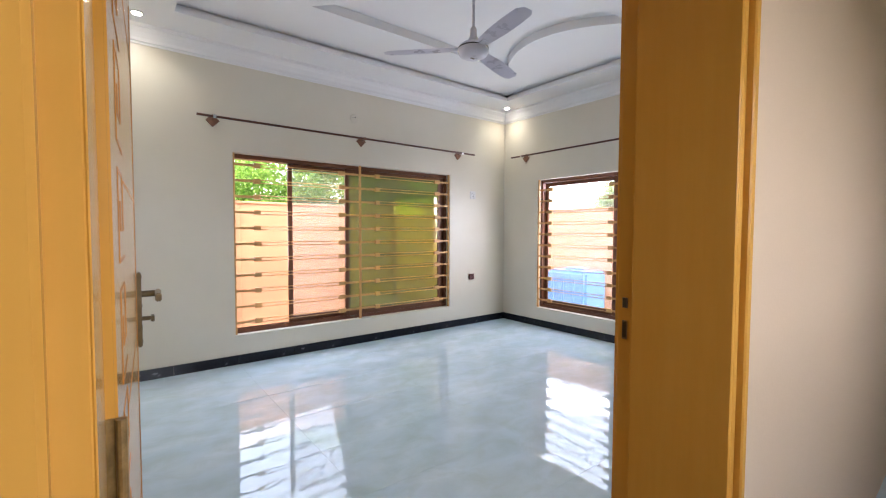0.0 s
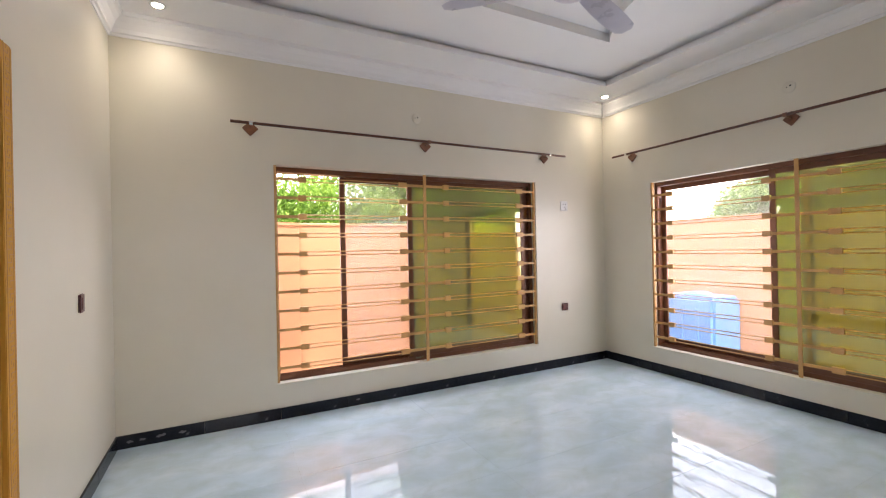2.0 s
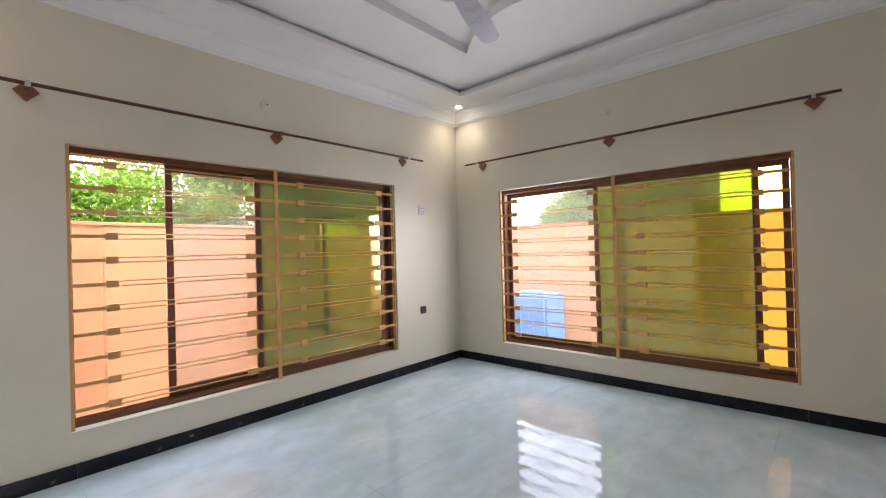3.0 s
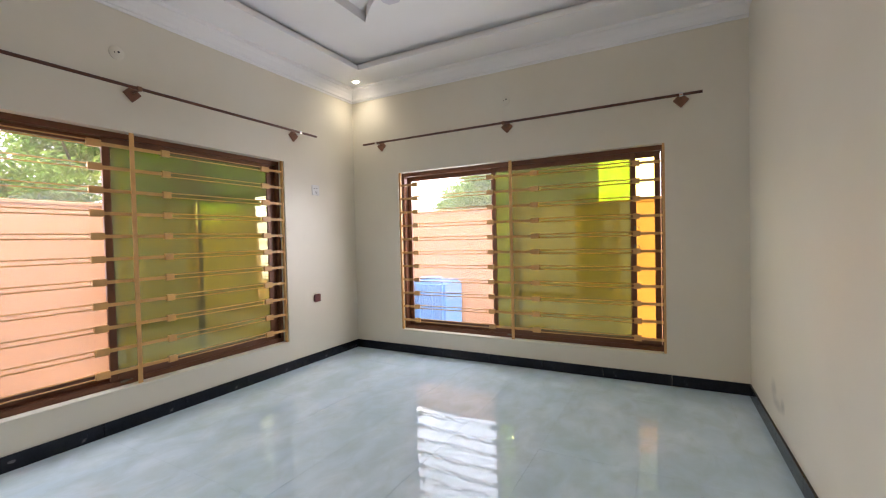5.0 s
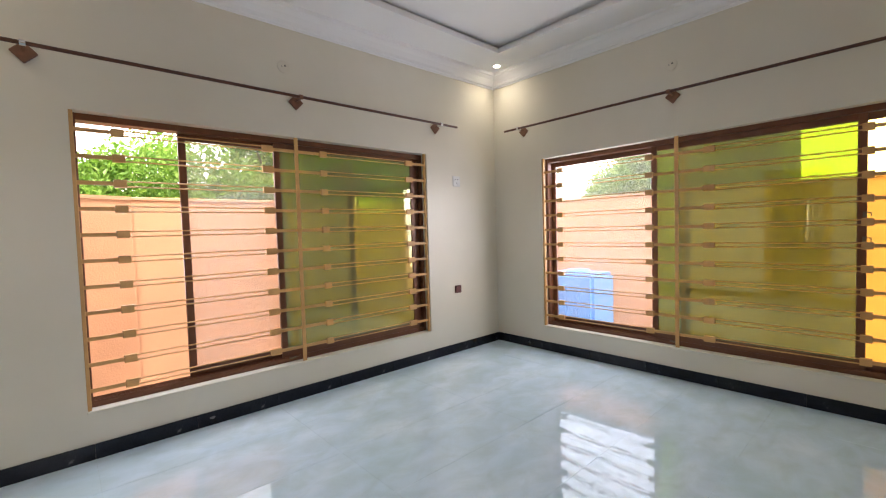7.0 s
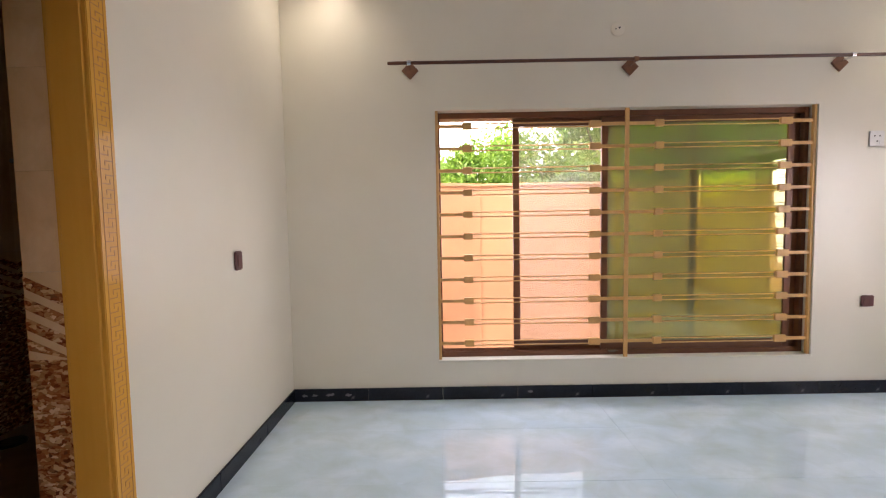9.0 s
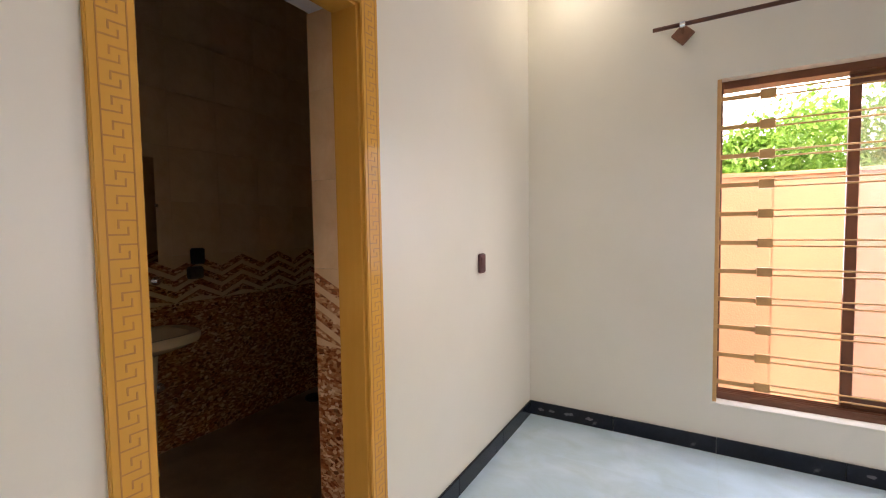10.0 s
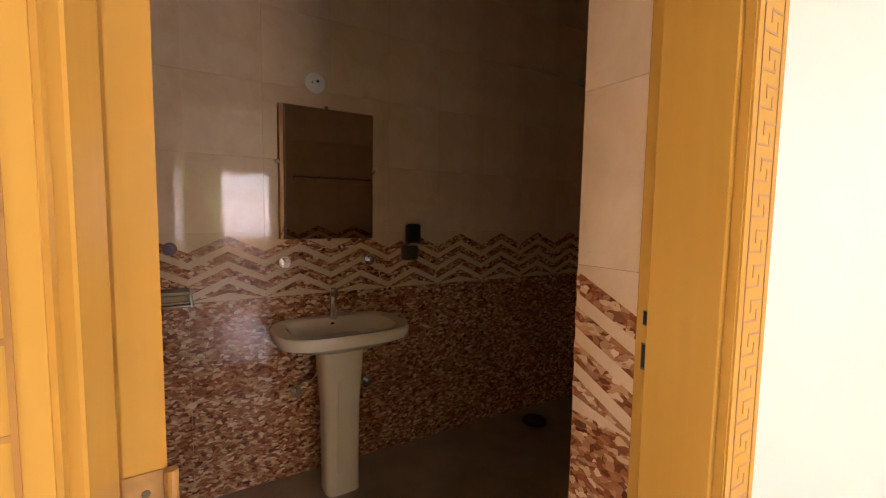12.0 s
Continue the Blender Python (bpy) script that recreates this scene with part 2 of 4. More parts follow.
TARNISH = simple("tarnished_brass", (0.27, 0.17, 0.055), 0.45, 0.3, scale=45, vary=0.4)
ALU = simple("dark_brown_aluminium", (0.155, 0.062, 0.030), 0.35, 0.2, scale=8, vary=0.25)
GRILL = simple("tan_enamelled_steel", (0.62, 0.35, 0.125), 0.42, scale=9, vary=0.18)
CLEAR = clear_glass("clear_glass_face", (1.0, 1.0, 1.0))
AMBER = clear_glass("amber_glass", (0.90, 0.80, 0.22))
OLIVE = reflective_glass()
MESH = fly_mesh()
RODM = simple("dark_walnut_varnish", (0.10, 0.035, 0.018), 0.3, scale=14, vary=0.35)
BRACKET = simple("reddish_brown_wood", (0.22, 0.095, 0.05), 0.4, scale=18, vary=0.3)
CHROME = simple("polished_chrome", (0.75, 0.75, 0.76), 0.12, 1.0, scale=20, vary=0.06, bumps=0)
BRONZE = simple("antique_bronze", (0.17, 0.125, 0.065), 0.33, 0.9, scale=30, vary=0.35)
STEEL = simple("worn_steel", (0.20, 0.17, 0.13), 0.4, 0.9, scale=40, vary=0.3)
FANM = simple("white_lilac_fan_enamel", (0.66, 0.65, 0.72), 0.28, scale=9, vary=0.05, bumps=0)
BLACK = simple("black_plastic", (0.02, 0.02, 0.022), 0.4, scale=30, vary=0.3, bumps=0)
MAROON = simple("maroon_switch_plastic", (0.12, 0.042, 0.042), 0.3, scale=30, vary=0.15, bumps=0)
KEYM = simple("champagne_switch_key", (0.23, 0.19, 0.10), 0.3, scale=30, vary=0.12, bumps=0)
WHITEP = simple("white_plastic", (0.72, 0.71, 0.69), 0.4, scale=30, vary=0.06, bumps=0)
BROWN = marble_brown()
CREAM = marble_cream()
BATHFLOOR = simple("grey_brown_bath_tile", (0.36, 0.25, 0.155), 0.3, scale=5, vary=0.3)
CERAMIC = simple("ivory_ceramic", (0.86, 0.71, 0.47), 0.1, scale=5, vary=0.05, coat=0.4, bumps=0)
MIRROR = simple("silvered_mirror", (0.82, 0.82, 0.80), 0.02, 1.0, scale=9, vary=0.05, bumps=0)
PEACH = simple("peach_masonry_paint", (0.60, 0.30, 0.155), 0.8, scale=1.2, vary=0.12, bumps=0.2, fine=60)
PLASTER = simple("grey_cement_plaster", (0.16, 0.16, 0.13), 0.85, scale=2, vary=0.25, bumps=0.2)
PAVER = simple("concrete_paving", (0.34, 0.32, 0.30), 0.75, scale=2.5, vary=0.25, bumps=0.2)
SOIL = simple("dry_grassy_ground", (0.12, 0.11, 0.05), 0.95, scale=0.6, vary=0.4)
BLUE = simple("blue_plastic", (0.12, 0.34, 0.80), 0.4, scale=4, vary=0.2)
BARK = simple("brown_bark", (0.10, 0.07, 0.045), 0.9, scale=12, vary=0.4, bumps=0.5)
LEAF = leaves("green_leaves", (0.13, 0.26, 0.03), (0.34, 0.50, 0.09))
SMEAR = simple("dusty_plaster", (0.13, 0.125, 0.14), 0.9, scale=60, vary=0.4)
HAZE = glowing("bright_haze", (1.0, 0.965, 0.965), 1.8)
LAMPON = glowing("lit_lamp_glass", (1.0, 0.86, 0.66), 30.0)
LAMPOFF = simple("frosted_lamp_glass", (0.62, 0.60, 0.57), 0.4, scale=30, vary=0.05, bumps=0)


# ---- mesh helpers ----
def box(bm, x0, x1, y0, y1, z0, z1):
    r = bmesh.ops.create_cube(bm, size=1.0)
    bmesh.ops.scale(bm, vec=(x1 - x0, y1 - y0, z1 - z0), verts=r["verts"])
    bmesh.ops.translate(bm, vec=((x0 + x1) / 2, (y0 + y1) / 2, (z0 + z1) / 2), verts=r["verts"])
    return r["verts"]


def rod(bm, a, b, r0, r1=None, seg=12):
    a, b = Vector(a), Vector(b)
    turn = (b - a).to_track_quat("Z", "Y").to_matrix().to_4x4()
    m = Matrix.Translation((a + b) / 2) @ turn
    return bmesh.ops.create_cone(bm, cap_ends=True, segments=seg, radius1=r0, radius2=r0 if r1 is None else r1, depth=(b - a).length, matrix=m)["verts"]


def lathe(bm, profile, centre=(0, 0, 0), seg=32, sx=1.0, sy=1.0):
    """A turned body from (radius, height) pairs, from the bottom up."""
    rings = []
    for r, z in profile:
        rings.append([bm.verts.new((centre[0] + sx * r * math.cos(2 * math.pi * k / seg), centre[1] + sy * r * math.sin(2 * math.pi * k / seg), centre[2] + z)) for k in range(seg)])
    for a, b in zip(rings, rings[1:]):
        for k in range(seg):
            bm.faces.new((a[k], a[(k + 1) % seg], b[(k + 1) % seg], b[k]))
    bm.faces.new(rings[0][::-1])
    bm.faces.new(rings[-1])


def prism(bm, outline, axis, lo, hi):
    """A prism over a 2D outline, along x, y or z."""
    def at(u, v, w):
        return {"x": (w, u, v), "y": (u, w, v), "z": (u, v, w)}[axis]
    a, b = [bm.verts.new(at(u, v, lo)) for u, v in outline], [bm.verts.new(at(u, v, hi)) for u, v in outline]
    bm.faces.new(a[::-1])
    bm.faces.new(b)
    for k in range(len(a)):
        bm.faces.new((a[k], a[(k + 1) % len(a)], b[(k + 1) % len(a)], b[k]))


def bevelled(bm, width=0.003, segments=1):
    bmesh.ops.recalc_face_normals(bm, faces=bm.faces)
    edges = [e for e in bm.edges if len(e.link_faces) == 2 and e.calc_face_angle() > 0.5]
    bmesh.ops.bevel(bm, geom=edges, offset=width, segments=segments, affect="EDGES", clamp_overlap=True)
    return bm


def part(name, bm, mat, parent=None, label="", smooth=False, kind=""):
    bmesh.ops.recalc_face_normals(bm, faces=bm.faces)
    data = bpy.data.meshes.new(name)
    bm.to_mesh(data)
    bm.free()
    data.materials.append(mat)
    if smooth:
        for f in data.polygons:
            f.use_smooth = True
        data.set_sharp_from_angle(angle=radians(40))
    ob = new(name, data)
    ob.parent = parent
    return tagged(ob, label=label, kind=kind)


def boxes(name, mat, parent, dims, bevel=0.0, label="", kind=""):
    bm = bmesh.new()
    for d in dims:
        box(bm, *d)
    if bevel:
        bevelled(bm, bevel)
    return part(name, bm, mat, parent, label, kind=kind)


def empty(name, at=(0, 0, 0), label="", category="", group="", kind=""):
    ob = new(name)
    ob.location = at
    return tagged(ob, label, category, group, kind)


def inside(parent, *obs):
    """Keeps the place of parts that were modelled in world coordinates."""
    for o in obs:
        o.matrix_parent_inverse = Matrix.Translation(-parent.location)
    return obs


# ---- plan ----
XE, YN, YS = 5.29, 4.75, 0.455          # inner faces of the east, north and south walls; the west wall is x = 0
TOP = 3.75                               # top of the walls
AX0, AX1, AZ0, AZ1 = 1.175, 4.14, 0.315, 2.285
BY0, BY1, BZ0, BZ1 = 1.11, 4.05, 0.285, 2.235
EX0, EX1 = 0.10, 1.245                   # entry opening
DY0, DY1, DZ = 2.097, 2.958, 2.308         # bath door opening
BX, BN, BS, BATHZ = -1.99, 5.4, 1.25, -0.06


# ---- structure ----
def setting(name, dims, mat, label=""):
    return boxes(name, mat, None, dims, kind="structure", label=label)


setting("wall_north", [(-0.33, AX0, YN, 4.98, -0.4, TOP), (AX1, 5.52, YN, 4.98, -0.4, TOP), (AX0, AX1, YN, 4.98, -0.4, AZ0), (AX0, AX1, YN, 4.98, AZ1, TOP)], PAINT, "cream painted plaster wall with a wide window")
setting("wall_east", [(XE, 5.52, 0.15, BY0, -0.4, TOP), (XE, 5.52, BY1, YN, -0.4, TOP), (XE, 5.52, BY0, BY1, -0.4, BZ0), (XE, 5.52, BY0, BY1, BZ1, TOP)], PAINT, "cream painted plaster wall with a wide window")
setting("wall_west", [(-0.16, 0, -0.1, DY0, -0.4, TOP), (-0.16, 0, DY1, YN, -0.4, TOP), (-0.16, 0, DY0, DY1, DZ, TOP)], PAINT, "cream painted plaster wall with the bathroom door")


def south_wall():
    bm = bmesh.new()
    prism(bm, [(EX1 + 0.0, 0.12), (XE, 0.12), (XE, 0.475), (EX1, 0.385)], "z", -0.4, TOP)
    prism(bm, [(0.0, 0.12), (EX0, 0.12), (EX0, 0.375), (0.0, 0.375)], "z", -0.4, TOP)
    prism(bm, [(EX0, 0.12), (EX1, 0.12), (EX1, 0.385), (EX0, 0.375)], "z", 2.26, TOP)
    return part("wall_south", bm, SCUFFED, None, "cream painted plaster wall with the entry door", kind="structure")


south_wall()
setting("ground", [(-400, 400, -400, 400, -0.9, -0.45)], SOIL, "dry ground round the house")
setting("slab", [(-0.33, 5.52, -1.7, 4.98, -0.4, -0.0015)], GROUT, "grey grout bed under the floor tiles")
# Unseen walls; the south opening is made up and sized to light the corridor.
setting("wall_corridor", [(-1.3, -1.15, -1.85, 0.12, -0.4, 3.3), (4.2, 4.35, -1.85, 0.12, -0.4, 3.3), (-1.15, 0.3, -1.85, -1.7, -0.4, 3.3), (2.2, 4.2, -1.85, -1.7, -0.4, 3.3), (0.3, 2.2, -1.85, -1.7, 2.35, 3.3), (0.3, 2.2, -1.85, -1.7, -0.4, 1.25), (-1.15, -0.16, 0.12, 0.3, -0.4, 3.3)], PAINT, "unseen cream painted corridor walls with an added opening for light")
# Added thin skin: warm light on this wall is put into its colour.
setting("corridor_warm_skin", [(EX1 + 0.017, 4.2, 0.1125, 0.1196, -0.01, 3.3)], WARM_LIT, "added skin with warm corridor light painted in beige")
setting("ceiling_corridor", [(-1.3, 4.35, -1.85, 0.12, 3.3, 3.45)], CEIL, "white corridor ceiling")
setting("slab_corridor", [(-1.3, 4.35, -1.85, -1.7, -0.4, -0.012), (-1.3, -0.33, -1.7, 0.12, -0.4, -0.012)], GROUT)

TX0, TX1, TY0, TY1 = 0.62, 4.77, 1.08, 4.21


def room_ceiling():
    """Border, lip and shadow gap of the tray, and the tray's ceiling with its curved-ended recess."""
    bm = bmesh.new()
    for d in ((0, TX0, 0.3, YN), (TX1, XE, 0.3, YN), (TX0, TX1, 0.3, TY0), (TX0, TX1, TY1, YN)):
        box(bm, *d, 3.36, 3.405)
    g = 0.06
    for d in ((0, TX0 - g, 0.3, YN), (TX1 + g, XE, 0.3, YN), (TX0 - g, TX1 + g, 0.3, TY0 - g), (TX0 - g, TX1 + g, TY1 + g, YN)):
        box(bm, *d, 3.405, 3.47)
    outer = [(TX0 - g, TY0 - g), (TX1 + g, TY0 - g), (TX1 + g, TY1 + g), (TX0 - g, TY1 + g)]
    x0, x1, y0, y1 = 1.60, 4.11, 1.98, 3.57
    steps, hole = 16, []
    for k in range(steps + 1):
        a = -1 + 2 * k / steps
        hole.append((x1 - 0.41 * (1 - a * a), (y0 + y1) / 2 + a * (y1 - y0) / 2))
    for k in range(steps + 1):
        a = 1 - 2 * k / steps
        hole.append((x0 + 0.41 * (1 - a * a), (y0 + y1) / 2 + a * (y1 - y0) / 2))
    loops = []
    for ring in (outer, hole):
        vs = [bm.verts.new((x, y, 3.455)) for x, y in ring]
        loops.append([bm.edges.new((vs[k], vs[(k + 1) % len(vs)])) for k in range(len(vs))])
    bmesh.ops.triangle_fill(bm, edges=loops[0] + loops[1], use_beauty=True)
    low = [bm.verts.new((x, y, 3.455)) for x, y in hole]
    high = [bm.verts.new((x, y, 3.54)) for x, y in hole]
    for k in range(len(hole)):
        n = (k + 1) % len(hole)
        bm.faces.new((low[k], low[n], high[n], high[k]))
    box(bm, -0.33, 5.52, 0.1, 4.98, 3.541, 3.75)
    return part("ceiling", bm, CEIL, None, "white plaster tray ceiling with a shadow gap", kind="structure")


room_ceiling()

CORNICE = ((0, 3.20), (0.010, 3.20), (0.016, 3.216), (0.030, 3.222), (0.036, 3.25), (0.060, 3.295), (0.090, 3.325), (0.105, 3.330), (0.112, 3.36), (0, 3.36))
for name, axis, lo, hi, fn in (("cornice_north", "x", 0, XE, lambda d: YN - d), ("cornice_south", "x", 0, XE, lambda d: 0.43 + d),
                               ("cornice_west", "y", 0.3, YN, lambda d: d), ("cornice_east", "y", 0.3, YN, lambda d: XE - d)):
    bm = bmesh.new()
    prism(bm, [(fn(d), z) for d, z in CORNICE], axis, lo, hi)
    part(name, bm, CEIL, None, "white moulded plaster cornice", kind="structure")


# ---- windows, built with x to the right as seen from the room, y outwards, z up ----
def sash(parent, u0, u1, y, z0, z1, glazed, label):
    bm = bmesh.new()
    w, d = 0.052, 0.024
    for b in ((u0, u0 + w, y, y + d, z0, z1), (u1 - w, u1, y, y + d, z0, z1), (u0 + w, u1 - w, y, y + d, z0, z0 + 0.065), (u0 + w, u1 - w, y, y + d, z1 - 0.05, z1)):
        box(bm, *b)
    bevelled(bm, 0.002)
    s = part("sash", bm, ALU, parent, label)
    bm = bmesh.new()
    t = 0.0025 if glazed else 0.0006
    box(bm, u0 + w - 0.004, u1 - w + 0.004, y + d / 2 - t, y + d / 2 + t, z0 + 0.06, z1 - 0.045)
    pane = part("pane" if glazed else "fly_screen", bm, glazed or MESH, s, "clear amber glass" if glazed is AMBER else "olive reflective glass" if glazed else "fine grey insect mesh")
    pane.visible_shadow = False
    if glazed:                           # the coating lies on the pane's room face alone
        pane.data.materials.append(CLEAR)
        for f in pane.data.polygons:
            f.material_index = 0 if f.normal.y < -0.5 else 1
    return s


def sliding_window(name, m, width, height, sashes, label):
    w = empty(name, label=label, kind="structure")
    e = 0.035
    boxes("window_frame", ALU, w, [(0, e, 0.085, 0.20, 0, height), (width - e, width, 0.085, 0.20, 0, height), (e, width - e, 0.085, 0.20, 0, 0.03), (e, width - e, 0.085, 0.20, height - 0.045, height)], 0.002, "dark brown aluminium frame")
    for k, y in enumerate((0.088, 0.118, 0.150, 0.180)):
        boxes("track", ALU, w, [(e, width - e, y - 0.003, y + 0.002, 0.03, 0.046)])
    boxes("window_sill", PAINT, w, [(-0.004, width + 0.004, -0.006, 0.084, -0.012, 0.004)], 0.003, "painted plaster sill with a rough edge")
    for u0, u1, y, glazed in sashes:
        sash(w, u0, u1, y, 0.046, height - 0.047, glazed, "brown aluminium sliding sash")
    bm = bmesh.new()
    box(bm, width * 0.465, width * 0.485, 0.065, 0.082, 0.03, 0.042)
    rod(bm, (width * 0.47, 0.072, 0.042), (width * 0.49, 0.045, 0.047), 0.004)
    part("latch", bevelled(bm, 0.001), STEEL, w, "small steel latch")
    w.matrix_world = m
    return w


def grille(m, width, height, blocks, centre, first, step, label):
    g = empty("window_grille", label=label, category="window grille", group="window grilles")
    y0, y1 = 0.022, 0.030
    for u in (0.0, width - 0.022):
        boxes("end_bar", GRILL, g, [(u, u + 0.022, 0.012, 0.040, 0.004, height)], 0.002)
    boxes("centre_bar", GRILL, g, [(centre - 0.017, centre + 0.017, 0.012, 0.021, 0.004, height)], 0.002)
    for k in range(11):
        z = first + k * step
        bm = bmesh.new()
        (a0, a1), (b0, b1), (c0, c1), (d0, d1) = blocks
        for lo, hi in ((0.022, a0), (b1, c0), (d1, width - 0.022)):
            box(bm, lo, hi, y0, y1, z - 0.013, z + 0.013)
        for lo, hi in ((a1, b0), (c1, d0)):
            for dz in (-0.0175, 0.0175):
                rod(bm, (lo - 0.01, 0.026, z + dz), (hi + 0.01, 0.026, z + dz), 0.0052, seg=8)
        rail = part("rail", bm, GRILL, g)
        for lo, hi in blocks:
            boxes("collar", GRILL, rail, [(lo, hi, 0.014, 0.038, z - 0.027, z + 0.027)], 0.002)
    g.matrix_world = m
    return g


MA = Matrix.Translation((AX0, YN, AZ0))
MB = Matrix.Translation((XE, BY1, BZ0)) @ pose(0, 0, 0, 0, 0, -90)
WA, HA, WB, HB = AX1 - AX0, AZ1 - AZ0, BY1 - BY0, BZ1 - BZ0
sliding_window("window_1", MA, WA, HA, [(1.365, 2.925, 0.122, AMBER), (1.325, 2.860, 0.092, OLIVE), (0.625, 2.125, 0.154, None)], "sliding window with amber glass, half open")
sliding_window("window_2", MB, WB, HB, [(1.470, 2.900, 0.122, AMBER), (1.200, 2.690, 0.092, OLIVE), (0.036, 1.480, 0.154, None)], "sliding window with amber glass, half open")
grille(MA, WA, HA, ((0.211, 0.285), (1.203, 1.294), (1.717, 1.784), (2.688, 2.781)), 1.495, 0.132, 0.172, "tan steel grille of paired rods inside a window")
grille(MB, WB, HB, ((0.193, 0.263), (1.17, 1.242), (1.669, 1.757), (2.665, 2.73)), 1.453, 0.125, 0.1666, "tan steel grille of paired rods inside a window")


def pull_hooks(window, u, heights):
    """Small bent steel pulls on the edge of a sliding sash."""
    for z in heights:
        bm = bmesh.new()
        box(bm, u - 0.022, u - 0.002, 0.080, 0.0918, z - 0.020, z + 0.020)
        box(bm, u - 0.006, u + 0.026, 0.074, 0.0798, z + 0.008, z + 0.016)
        box(bm, u + 0.020, u + 0.026, 0.0735, 0.090, z - 0.014, z + 0.0078)
        part("pull_hook", bevelled(bm, 0.0015), STEEL, window, "small bent steel pull")


pull_hooks(bpy.data.objects["window_2"], 2.69, (1.18, 1.0))


# ---- curtain rods ----
def curtain_rod(m, u0, u1, brackets, out, label):
    c = empty("curtain_rod", label=label, category="curtain rod", group="curtain rods")
    bm = bmesh.new()
    rod(bm, (u0, -out, 0), (u1, -out, 0), 0.0125, seg=16)
    part("pole", bm, RODM, c, smooth=True)
    for k, u in enumerate(brackets):
        bm = bmesh.new()
        prism(bm, [(u - 0.066, -0.02), (u, -0.088), (u + 0.066, -0.02), (u, 0.046)], "y", -0.018, 0.0)
        plate = part("bracket", bevelled(bm, 0.004), BRACKET, c, "diamond shaped reddish wooden bracket")
        bm = bmesh.new()
        rod(bm, (u, -0.017, -0.012), (u, -out, -0.012), 0.008)
        rod(bm, (u - 0.014, -out, 0), (u + 0.014, -out, 0), 0.019, seg=16)
        part("arm", bm, CHROME if k != 1 else BRACKET, plate, "chrome ring and arm" if k != 1 else "", smooth=True)
    c.matrix_world = m
    return c


curtain_rod(Matrix.Translation((0, YN, 2.606)), 0.833, 4.517, (0.991, 2.676, 4.276), 0.114, "dark wooden curtain rod on diamond brackets")
curtain_rod(Matrix.Translation((XE, YN, 2.613)) @ pose(0, 0, 0, 0, 0, -90), 0.265, 3.935, (0.47, 2.135, 3.775), 0.117, "dark wooden curtain rod on diamond brackets")


# ---- ceiling fan ----
def ceiling_fan(x, y):
    f = empty("ceiling_fan", (x, y, 3.508), "white three-blade ceiling fan at rest", "ceiling fan")
    bm = bmesh.new()
    lathe(bm, [(0.025, -0.16), (0.03, -0.14), (0.055, -0.05), (0.06, -0.02), (0.06, 0.0315)])
    part("canopy", bm, FANM, f, smooth=True)
    bm = bmesh.new()
    rod(bm, (0, 0, -0.15), (0, 0, -0.50), 0.011, seg=16)
    part("down_rod", bm, FANM, f, smooth=True)
    bm = bmesh.new()
    lathe(bm, [(0.045, -0.555), (0.045, -0.53), (0.03, -0.50), (0.025, -0.44), (0.0135, -0.425)])
    part("lower_cup", bm, FANM, f, smooth=True)
    bm = bmesh.new()
    lathe(bm, [(0.03, -0.672), (0.07, -0.668), (0.105, -0.652), (0.122, -0.625), (0.124, -0.605), (0.121, -0.600), (0.121, -0.592), (0.118, -0.588), (0.10, -0.565), (0.05, -0.550)], seg=48)
    motor = part("motor", bm, FANM, f, smooth=True)
    bm = bmesh.new()
    lathe(bm, [(0.1225, -0.6005), (0.1235, -0.598), (0.1235, -0.594), (0.1225, -0.5915)], seg=48)
    part("trim_ring", bm, BLACK, motor, "thin black ring")
    bm = bmesh.new()
    box(bm, -0.028, 0.012, -0.008, 0.008, -0.6735, -0.670)
    part("badge", bm, STEEL, motor, "small grey badge")
    for a in (137.5, 17.5, 257.5):
        bm = bmesh.new()
        n, rows = 14, []
        for k in range(n + 1):
            s = k / n
            r = 0.10 + 0.62 * s
            half = 0.047 + 0.025 * math.sin(min(1.0, s * 1.15) * 2.3)
            if s > 0.9:
                half *= math.sqrt(max(0.05, 1 - ((s - 0.9) / 0.1) ** 2 * 0.75))
            pitch = radians(-8)
            rows.append([(r, v * math.cos(pitch), -0.598 + v * math.sin(pitch) - 0.012 * s) for v in (-half, -half * 0.35, half * 0.4, half)])
        vs = [[bm.verts.new(p) for p in row] for row in rows]
        for p, q in zip(vs, vs[1:]):
            for j in range(3):
                bm.faces.new((p[j], q[j], q[j + 1], p[j + 1]))
        bmesh.ops.solidify(bm, geom=bm.faces[:], thickness=0.004)
        box(bm, 0.085, 0.19, -0.022, 0.022, -0.604, -0.594)
        b = part("blade", bm, FANM, f, smooth=True)
        b.rotation_euler = (0, 0, radians(a))
    return f


ceiling_fan(2.46, 2.37)


# ---- downlights ----
def downlight(x, y, lit):
    d = empty("downlight", (x, y, 3.36), "recessed round ceiling spotlight, " + ("lit" if lit else "switched off"), "downlight", "ceiling downlights")
    bm = bmesh.new()
    lathe(bm, [(0.036, -0.006), (0.050, -0.007), (0.056, -0.003), (0.056, 0.0)])
    part("bezel", bm, WHITEP, d, smooth=True)
    bm = bmesh.new()
    lathe(bm, [(0.034, -0.009), (0.035, -0.006)])
    part("lamp_glass", bm, LAMPON if lit else LAMPOFF, d, smooth=True)
    if lit:
        lamp = new("downlight_beam", bpy.data.lights.new("downlight_beam", "SPOT"))
        lamp.data.energy, lamp.data.spot_size, lamp.data.spot_blend = 6.5, radians(140), 1.0
        lamp.data.shadow_soft_size, lamp.data.color = 0.05, (1.0, 0.90, 0.74)
        lamp.matrix_world = look((x, y, 3.345), (x, y, 0))
    return d


